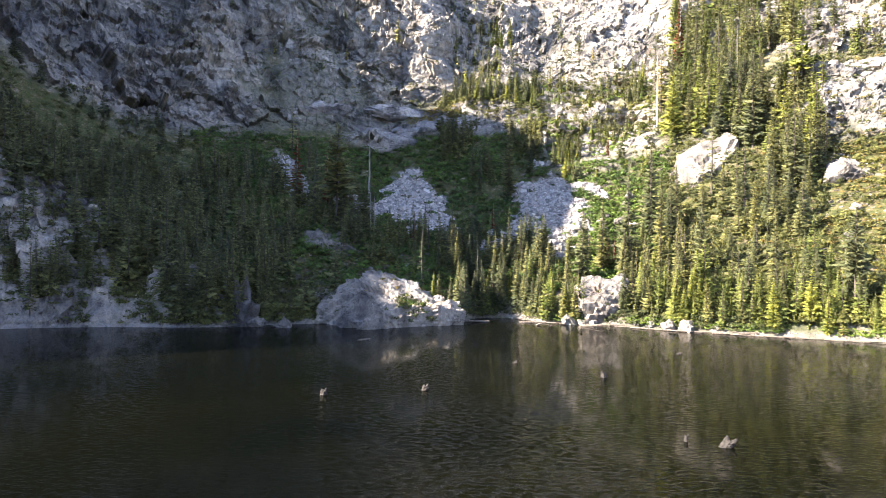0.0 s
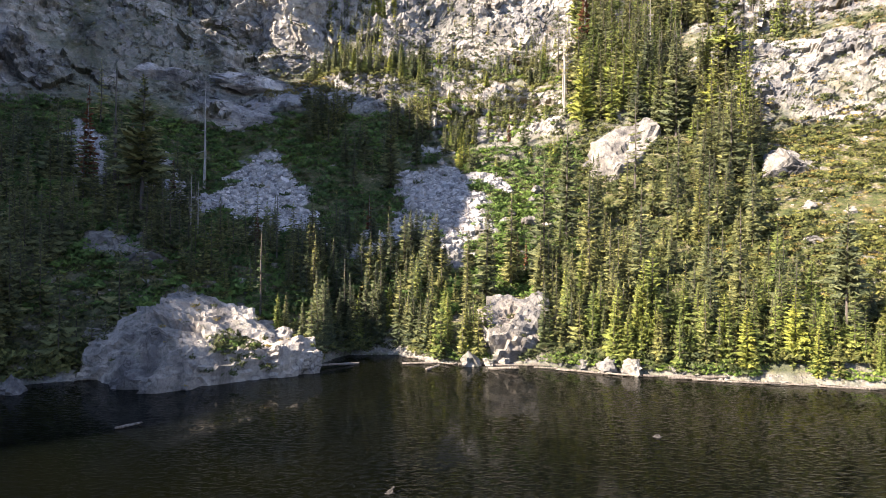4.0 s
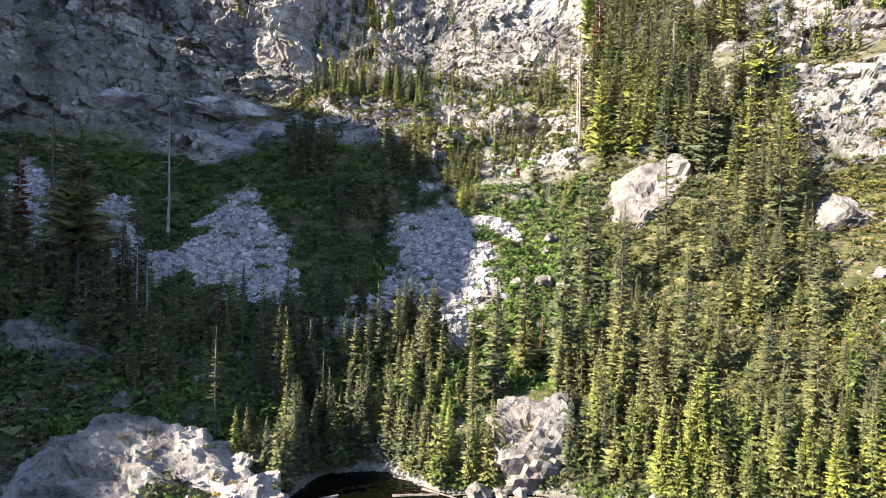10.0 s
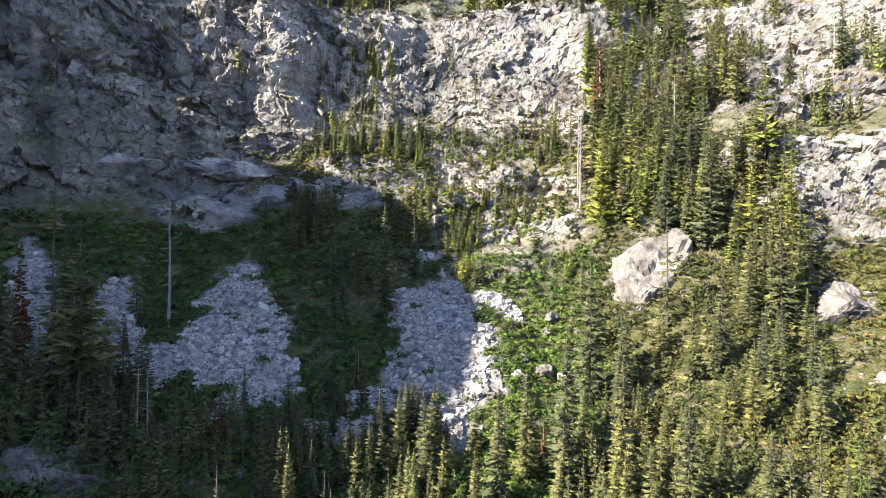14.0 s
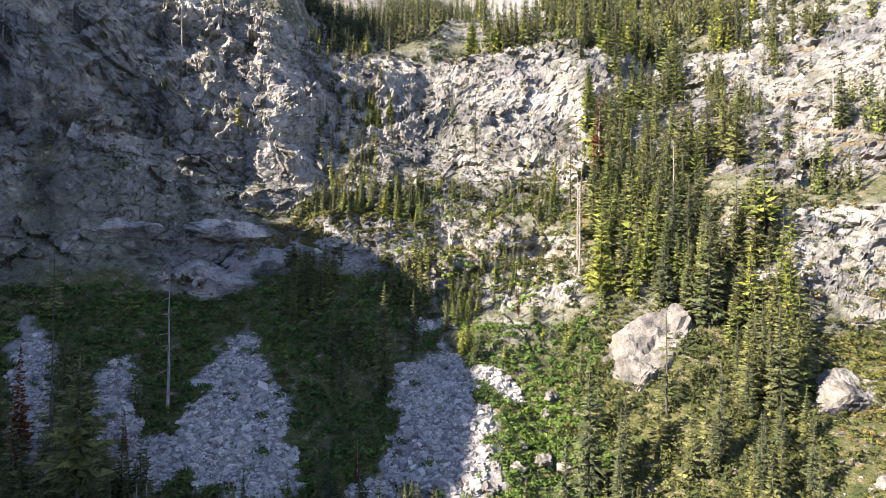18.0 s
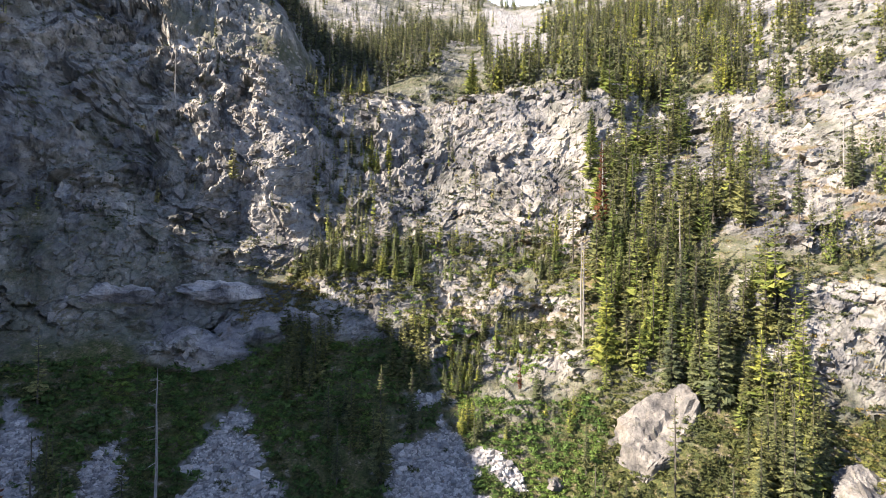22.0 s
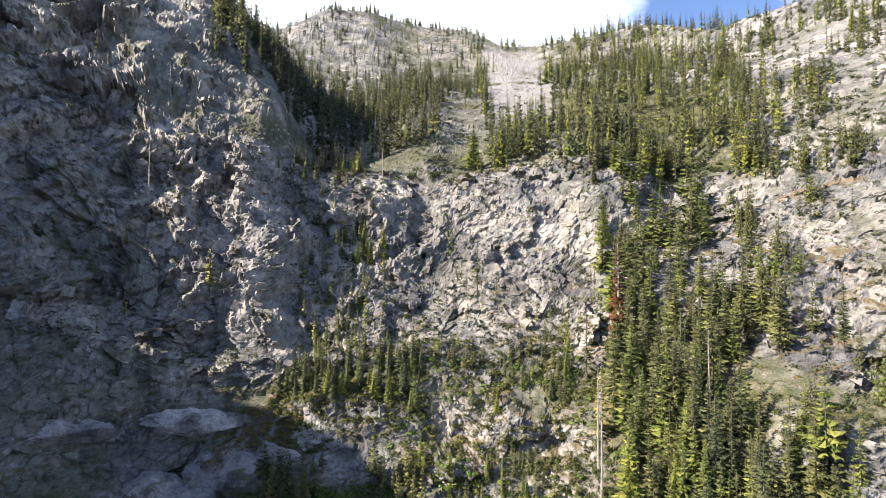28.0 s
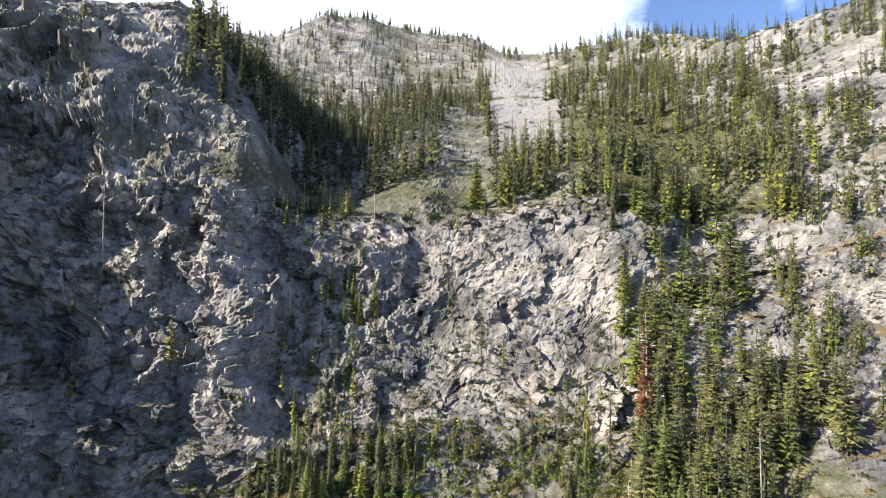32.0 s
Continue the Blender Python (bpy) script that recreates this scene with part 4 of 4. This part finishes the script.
SLOPE_FIRS = [(12, 213, 16), (22, 212, 27), (10, 224, 14), (59, 179, 27), (63, 174, 20), (83, 173, 19), (88, 167, 13), (99, 177, 24), (98, 189, 12), (99, 201, 30), (80, 171, 11), (102, 215, 20), (30, 222, 17), (66, 178, 19),
              (100, 204, 29), (99, 216, 25), (115, 206, 22), (126, 205, 11), (104, 232, 22), (98, 239, 28), (102, 254, 26), (110, 222, 18), (163, 233, 22), (129, 236, 22), (127, 247, 26), (137, 226, 20), (92, 209, 20), (105, 185, 18)]
for x, y, h in SHORE_FIRS:
    plant(_r.choice(FIRS), onto(x, y), h, _r)
for x, y, h in BRIGHT_FIRS:
    plant(_r.choice(YOUNG), onto(x, y), h, _r)
for x, y, h in SLOPE_FIRS:
    plant(_r.choice(FIRS), onto(x, y), h, _r, 0.95)
for x, y, h in ((-37.5, 182.5, 27), (-5, 152, 16), (-4, 168, 13), (63.9, 299.8, 22), (80, 188, 24), (88, 262, 24), (105, 240, 24), (9, 161, 11)):
    plant(_r.choice(THIN), onto(x, y), h, _r)
for x, y, h in ((15, 190, 10), (-43, 184, 21), (44.2, 168.4, 9), (46.6, 169.5, 7), (-8, 172, 9), (96, 266.4, 34), (-34, 182, 16), (-28, 190, 8), (60, 228, 9)):
    plant(_r.choice(RED), onto(x, y), h, _r)
for x, y, h in ((-55, 227, 18), (-24, 286.2, 15.5), (9, 412, 14), (-43.5, 284.7, 8), (-87.7, 286.6, 18), (69, 297, 9), (-5, 152.5, 4), (84, 243, 23)):
    plant(_r.choice(YELLOW), onto(x, y), h, _r)
plant(PINE, onto(-29.6, 172.3), 29, _r, 1.25)
plant(PINE, onto(83, 126), 20, _r)
for x, y, h, q in ((-25, 209, 29, 1), (81, 238, 26, 1), (-44.4, 301.3, 20, 1), (-43.2, 323.6, 19, 2), (31.7, 331.6, 12, 2), (11.2, 337.2, 10, 2), (-54.1, 293, 9.5, 1), (66, 301, 13, 1), (79, 231, 26, 0), (-20, 169, 13, 0), (-19, 171, 12, 0), (-89, 279, 15, 0), (163, 236, 24, 1), (-30, 180, 16, 0), (40, 172, 9, 0), (47, 168, 8, 2), (110, 236, 20, 1)):
    plant(SNAGS[q], onto(x, y), h, _r)

# zones of forest: azimuth from, to, step from, to, single trees, joined trees, height from, to, clumping, share of bright young trees
ZONES = [(5, 45, 1.15, 2.4, 55, 150, 4, 11, 0.2, 0.5), (7, 27, 2.2, 3.6, 22, 36, 7, 15, 0.45, 0.15), (27, 45, 2.2, 3.1, 12, 40, 5, 12, 0.4, 0.4), (-4, 6, 1.25, 3.4, 24, 130, 5, 12, 0.2, 0.1),
         (-43, -11, 1.25, 4.7, 30, 640, 5, 15, 0.25, 0.0), (-42, -20, 4.4, 5.8, 0, 90, 4, 10, 0.5, 0.0), (-14, 8, 2.4, 3.6, 16, 130, 5, 12, 0.35, 0.05), (-3, 7, 4.9, 6.0, 8, 60, 6, 15, 0.5, 0.0), (8, 17, 4.9, 6.0, 4, 60, 4, 9, 0.5, 0.4),
         (-2, 7, 7.0, 8.0, 24, 44, 6, 11, 0.35, 0.4), (6, 18, 6.0, 8.2, 20, 100, 4, 10, 0.55, 0.4), (19, 27, 5.4, 10.2, 40, 230, 9, 23, 0.42, 0.4), (26, 32, 4.5, 8.4, 8, 90, 9, 20, 0.5, 0.25), (17, 31, 3.4, 5.0, 12, 16, 7, 17, 0.45, 0.1)]
FAR_ZONES = [(28, 42, 7.6, 9.8, 0, 150, 6, 15, 0.6, 0.35), (-1.5, 3.0, 7.8, 10.4, 0, 200, 4, 12, 0.1, 0.25), (-8, 8.5, 11.3, 12.7, 0, 480, 13, 25, 0.0, 0.0), (12, 31, 10.4, 13.7, 0, 900, 11, 24, 0.55, 0.3), (30, 44, 10.2, 13.7, 0, 360, 9, 20, 0.55, 0.3),
             (-6, 13, 11.9, 14.0, 0, 1100, 7, 17, 0.5, 0.0), (-5, 30, 13.8, 14.1, 0, 260, 9, 20, 0.4, 0.0), (-22, -6, 10.4, 12.6, 0, 50, 6, 13, 0.6, 0.0), (-32, 0, 7.6, 10.2, 0, 80, 3, 8, 0.55, 0.1), (24, 46, 13.0, 14.2, 0, 90, 8, 18, 0.6, 0.2), (4, 19, 7.9, 10.2, 0, 190, 2, 8, 0.5, 0.35)]


def tree_arrays(seed, width, whorls, per, twigs, thick):
    rng = random.Random(seed)
    v, f = crown_shape(10, width, rng, whorls, per, 0.05, 0.3, twigs, thick)
    tv, tf = trunk_shape(9.0, 0.07, rng, 5, 3)
    tri = [(a, b, c) for a, b, c, d in tf] + [(a, c, d) for a, b, c, d in tf]
    n = len(v)
    return np.array(v + tv), outward(v + tv), np.array(f + [(a + n, b + n, c + n) for a, b, c in tri]), np.array([0] * len(f) + [1] * len(tri))


MIDDLE = [tree_arrays(200 + q, w, 24, 7, 3, 1.7) for q, w in enumerate((1.6, 2.0, 2.35, 1.35))]
DISTANT = [tree_arrays(220 + q, w, 15, 6, 1, 3.4) for q, w in enumerate((1.2, 1.45, 1.75, 1.0))]


def forests(zones, arrays, name, label):
    rng = random.Random(77)
    salt = 300
    for a0, a1, s0, s1, single, many, h0, h1, clump, young in zones:
        dark, fresh = [], []
        thick = clumping(a0, a1, s0, s1, (16, 16, 30), salt)
        count = tries = 0
        while count < single + many and tries < 12000:
            tries += 1
            a, s = rng.uniform(a0, a1), rng.uniform(s0, s1)
            g = spot(a, s)
            gate = thick(a, s)
            if gate < clump * rng.uniform(0.6, 1.2):
                continue
            if g.z < 0.4 or (-38 < g.x < 4 and g.y < 158 and rng.random() < 0.9) or (20 < a < 24.6 and 4.6 < s < 5.7) or (10.5 < a < 14 and 1 < s < 2.6) or (11.5 < a < 14 and 2.3 < s < 3.5):
                continue
            j, i = int(np.argmin(np.abs(AZ - a))), int(np.argmin(np.abs(STEPS - s)))
            if STONY[i * COLS + j] > 0.4 or LAND_N[i, j, 2] < 0.35:
                continue
            h = h0 + (h1 - h0) * rng.random() ** 1.4
            count += 1
            bright = rng.random() < young
            if count <= single:
                plant(rng.choice(YOUNG if bright else FIRS), g, h, rng, rng.uniform(0.85, 1.1), "firs of the slope")
            else:
                v, o, f, k = rng.choice(arrays)
                w, c = rng.uniform(0, 6.28), h / 10
                wd = c * rng.uniform(0.8, 1.15)
                rot = np.array([[math.cos(w) * wd, -math.sin(w) * wd, 0], [math.sin(w) * wd, math.cos(w) * wd, 0], [0, 0, c]])
                (fresh if bright else dark).append((v @ rot.T + np.array(g), f, k, o @ (rot / np.array([wd, wd, c])).T))
        if dark:
            joined(name, dark, [FIR, BARK], label, "forest")
        if fresh:
            joined(name, fresh, [FRESH, BARK], "stand of bright green young firs", "forest")
        salt += 1


forests(ZONES, MIDDLE, "forest", "stand of dark green firs on the slope")
forests(FAR_ZONES, DISTANT, "far_forest", "distant stand of firs below the ridge")
for ob in MODELS:
    for o in (*ob.children, ob):
        bpy.data.objects.remove(o)


# ---- brush ----
def bush_arrays(seed, leaves, big):
    rng = random.Random(seed)
    v, f = [], []
    lobes = [(Vector((rng.uniform(-0.6, 0.6), rng.uniform(-0.6, 0.6), rng.uniform(0.0, 0.35))), rng.uniform(0.4, 0.7)) for _ in range(4)]
    for _ in range(leaves):
        d = Vector((rng.gauss(0, 1), rng.gauss(0, 1), abs(rng.gauss(0, 0.8)))).normalized()
        mid, r = rng.choice(lobes)
        c = mid + Vector((d.x, d.y, d.z * 0.85)) * r * rng.uniform(0.65, 1.05)
        u = Vector((rng.gauss(0, 1), rng.gauss(0, 1), rng.gauss(0, 1))).normalized()
        w = (u.cross(d) + 0.4 * u).normalized()
        k = big * rng.uniform(0.6, 1.3)
        i = len(v)
        v += [tuple(c - u * k), tuple(c + w * k * 0.9), tuple(c + u * k)]
        f += [(i, i + 1, i + 2)]
    return np.array(v), np.array(f)


BUSHES = [bush_arrays(400 + q, 40, 0.26) for q in range(6)]
OCHRE = make_leaf("ochre_brush", (0.10, 0.08, 0.03), (0.19, 0.15, 0.05), (0.28, 0.22, 0.09))
LUSH = make_leaf("lush_shrub_leaves", (0.04, 0.078, 0.016), (0.085, 0.142, 0.032), (0.14, 0.205, 0.06))
# azimuth from, to, step from, to, number, size from, to, clumping, kind of leaf
BRUSH = [(-26, 8, 2.4, 5.9, 2600, 1.0, 2.7, 0.25, LUSH), (16, 32, 2.4, 5.8, 1900, 0.8, 2.2, 0.2, SHRUB), (-44, 6, 1.1, 5.9, 2600, 0.8, 2.2, 0.3, SHRUB), (6, 28, 1.1, 5.6, 1000, 0.7, 1.8, 0.3, SHRUB), (9, 19, 2.8, 5.6, 1700, 0.7, 1.9, 0.0, LUSH), (27, 46, 1.6, 5.8, 2400, 0.7, 2.2, 0.28, SHRUB),
         (27, 46, 2.6, 6.6, 700, 0.5, 1.4, 0.35, OCHRE), (-6, -0.5, 6.2, 7.1, 420, 0.6, 1.5, 0.0, OCHRE), (-14, 3, 5.0, 5.9, 450, 0.8, 1.9, 0.25, LUSH), (-3, 19, 6.2, 8.3, 1600, 0.7, 2.0, 0.36, SHRUB), (4, 20, 5.4, 8.0, 380, 0.8, 2.0, 0.45, LUSH),
         (-30, -2, 7.6, 10.4, 1100, 0.4, 1.5, 0.45, SHRUB), (-2, 20, 7.9, 10.4, 1300, 0.4, 1.6, 0.42, SHRUB), (-34, 20, 7.4, 10.4, 1300, 0.3, 1.1, 0.38, OCHRE), (-1, 4, 7.8, 10.6, 260, 0.6, 1.6, 0.1, SHRUB), (17, 46, 5.5, 11, 1700, 0.7, 2.0, 0.4, SHRUB), (5, 45, 1.02, 1.5, 320, 0.5, 1.3, 0.1, LUSH), (6, 42, 10.6, 13.8, 1300, 1.2, 2.8, 0.42, SHRUB), (28, 46, 7.2, 10, 260, 0.5, 1.5, 0.4, OCHRE)]


def brush():
    rng = random.Random(5)
    for q, (a0, a1, s0, s1, n, z0, z1, clump, leaf) in enumerate(BRUSH):
        pieces, tries = [], 0
        thick = clumping(a0, a1, s0, s1, (9, 9, 15), 500 + q)
        while len(pieces) < n and tries < 9 * n:
            tries += 1
            a, s = rng.uniform(a0, a1), rng.uniform(s0, s1)
            g = spot(a, s)
            if thick(a, s) < clump * rng.uniform(0.7, 1.2) or g.z < 0.3:
                continue
            j, i = int(np.argmin(np.abs(AZ - a))), int(np.argmin(np.abs(STEPS - s)))
            if (STONY[i * COLS + j] > 0.35 and rng.random() < 0.96) or LAND_N[i, j, 2] < 0.33 or (ROCKY[i * COLS + j] > 0.85 and rng.random() < 0.4):
                continue
            v, f = rng.choice(BUSHES)
            k = rng.uniform(z0, z1)
            v = turned(v * np.array([k, k, k * rng.uniform(0.6, 1.0)]), rng, 0.3)
            pieces.append((v + np.array(g), f, 0, v / (np.linalg.norm(v, axis=1, keepdims=True) + 1e-6)))
        joined("brush", pieces, [leaf], {"shrub_leaves": "low green brush on the slope", "lush_shrub_leaves": "lush bright green shrubs on the slope", "ochre_brush": "dry ochre brush and grass tufts"}[leaf.name], "brush")


brush()


def dress(rock, bushes, stones, z0, z1, seed, leaf, inside=None):
    """Brush and loose stones on the flat places of a rock, or on its faces inside a box (x0, x1, y0, y1, z0, z1)."""
    rng = random.Random(seed)
    flat = [q for q in rock.data.polygons if q.normal.z > 0.62]
    if inside:
        x0, x1, y0, y1, low, high = inside
        flat = []
        for q in rock.data.polygons:
            c = rock.matrix_basis @ q.center
            if x0 < c.x < x1 and y0 < c.y < y1 and low < c.z < high:
                flat.append(q)
    tufts, bits = [], []
    for _ in range(bushes):
        g = np.array(rock.matrix_basis @ rng.choice(flat).center)
        v, f = rng.choice(BUSHES)
        k = rng.uniform(z0, z1)
        v = turned(v * k, rng, 0.3)
        tufts.append((v + g, f, 0, v / (np.linalg.norm(v, axis=1, keepdims=True) + 1e-6)))
    for _ in range(stones):
        g = np.array(rock.matrix_basis @ rng.choice(flat).center)
        v, f = rng.choice(BLOCKS)
        bits.append((turned(v * rng.uniform(0.08, 0.2 + 0.3 * rng.random() ** 4), rng) + g, f, 0))
    if tufts:
        joined("brush", tufts, [leaf], "sparse low brush on the rock", "brush")
    if bits:
        joined("loose_stones", bits, [STONE], "loose broken stones on the rock", "stones")


dress(ISLAND, 34, 260, 0.3, 0.8, 1, OCHRE)
dress(ISLAND, 22, 0, 0.5, 1.2, 2, SHRUB)
dress(ISLAND, 34, 0, 0.7, 1.5, 4, SHRUB, (-10, -1, 128, 139, 0.5, 6.5))
dress(ISLAND, 12, 0, 0.6, 1.1, 5, LUSH, (-9, -3, 128, 138, 1.5, 6))
dress(OUTCROP, 16, 60, 0.4, 1.0, 3, SHRUB)


# ---- the lake's stumps and logs ----
DARKWOOD = make_bark("lake_wood", (0.010, 0.009, 0.008), (0.036, 0.033, 0.031))

DRIFT = make_bark("driftwood", (0.05, 0.042, 0.035), (0.2, 0.175, 0.15))


def log_mesh(name, length, r0, r1, seed, jag=0.0, mat=GREY):
    rng = random.Random(seed)
    v, f, sides, rings = [], [], 9, 8
    for k in range(rings + 1):
        t = k / rings
        r = r0 + (r1 - r0) * t
        for q in range(sides):
            w = 6.283 * q / sides
            rr = r * (1 + 0.22 * rng.uniform(-1, 1))
            v.append((rr * math.cos(w), rr * math.sin(w), length * t + (jag * rng.uniform(-1, 1) if k == rings else 0)))
    for k in range(rings):
        for q in range(sides):
            a, b = k * sides + q, k * sides + (q + 1) % sides
            f.append((a, b, b + sides, a + sides))
    f.append(tuple(range(sides - 1, -1, -1)))
    f.append(tuple(rings * sides + q for q in range(sides)))
    return raw_mesh(name, v, f, mat)


def lake_stump(x, y, h, r, lean, turn, prongs, seed):
    """A drowned stump: a worn butt at the waterline that splits upwards into weathered prongs."""
    rng = random.Random(seed)
    top = new("stump")
    top.matrix_basis = pose(x, y, -0.6, 0, 0, turn) @ pose(0, 0, 0, 0, lean, 0)
    butt = new("butt", log_mesh("butt", 0.6 + 0.35 * h, r * 1.15, r * 0.85, seed, 0.12, DARKWOOD))
    butt.parent = top
    for q in range(prongs):
        w = 6.283 * (q + rng.uniform(-0.2, 0.2)) / max(prongs, 1)
        prong = new("prong", log_mesh("prong", h * rng.uniform(0.3, 0.55), r * 0.6, r * 0.2, seed * 7 + q, 0.1, DARKWOOD))
        prong.parent = top
        prong.matrix_basis = pose(0.45 * r * math.cos(w), 0.45 * r * math.sin(w), 0.5 + 0.2 * h) @ Euler((-0.22 * math.sin(w), 0.22 * math.cos(w), 0)).to_matrix().to_4x4()
    return tagged(top, "weathered grey stump with splintered prongs standing in the lake", "stump", "stumps in the lake")


for x, y, h, r, lean, turn, prongs, sd in ((-13, 69, 1.3, 0.36, 6, 0, 2, 1), (-2, 72, 1.3, 0.42, 18, 40, 3, 2), (21, 81, 1.4, 0.4, 14, 100, 3, 3), (23.3, 52.1, 1.7, 0.5, 36, 5, 4, 4), (20.8, 53.4, 1.2, 0.16, 4, 0, 1, 5), (10, 91, 1.6, 0.34, 58, 10, 2, 6), (39, 102, 1.0, 0.5, 55, 200, 2, 7), (31, 66, 0.5, 0.35, 60, 20, 1, 9)):
    lake_stump(x, y, h, r, lean, turn, prongs, sd)
for x, y, ln, r, turn, pitch, sd in ((-15, 112, 2.5, 0.16, 30, 86, 21), (21, 140, 2.4, 0.25, 15, 74, 22), (31, 140, 5.0, 0.26, -35, 83, 23), (57, 130, 7.5, 0.3, -20, 87, 24), (62, 128.8, 8.5, 0.3, -12, 88, 25), (69, 127.3, 9, 0.28, -8, 88, 26), (38, 142, 9, 0.25, 0, 88, 27), (27, 144, 7, 0.22, 4, 88, 28), (18, 146, 6, 0.22, -10, 88, 29),
                                    (11, 147, 9, 0.24, 212, 86, 30), (-36, 138, 7, 0.25, 5, 88, 31), (45, 139, 7, 0.25, -20, 88, 32), (80, 126.2, 9, 0.28, -4, 88, 33)):
    ob = new("driftwood_log", log_mesh("driftwood_log", ln, r, r * 0.6, sd, 0.15, DRIFT))
    ob.matrix_basis = pose(x, y, 0.08, 0, 0, turn) @ pose(0, 0, 0, 0, pitch, 0)
    tagged(ob, "weathered driftwood log floating at the shore", "log", "driftwood logs")
_r = random.Random(17)
for q in range(26):
    g, g2 = spot(4 + q * 1.55, 1.04), spot(4.6 + q * 1.55, 1.04)
    ln = _r.uniform(2.5, 7)
    ob = new("driftwood_log", log_mesh("driftwood_log", ln, _r.uniform(0.1, 0.22), 0.07, 300 + q, 0.12, DRIFT))
    turn = math.degrees(math.atan2(g2.y - g.y, g2.x - g.x)) + _r.uniform(-14, 14)
    ob.matrix_basis = pose(g.x - 0.4, g.y - 0.9 - _r.random(), 0.1, 0, 0, turn) @ pose(0, 0, 0, 0, 88, 0)
    tagged(ob, "weathered driftwood log floating at the shore", "log", "driftwood logs")
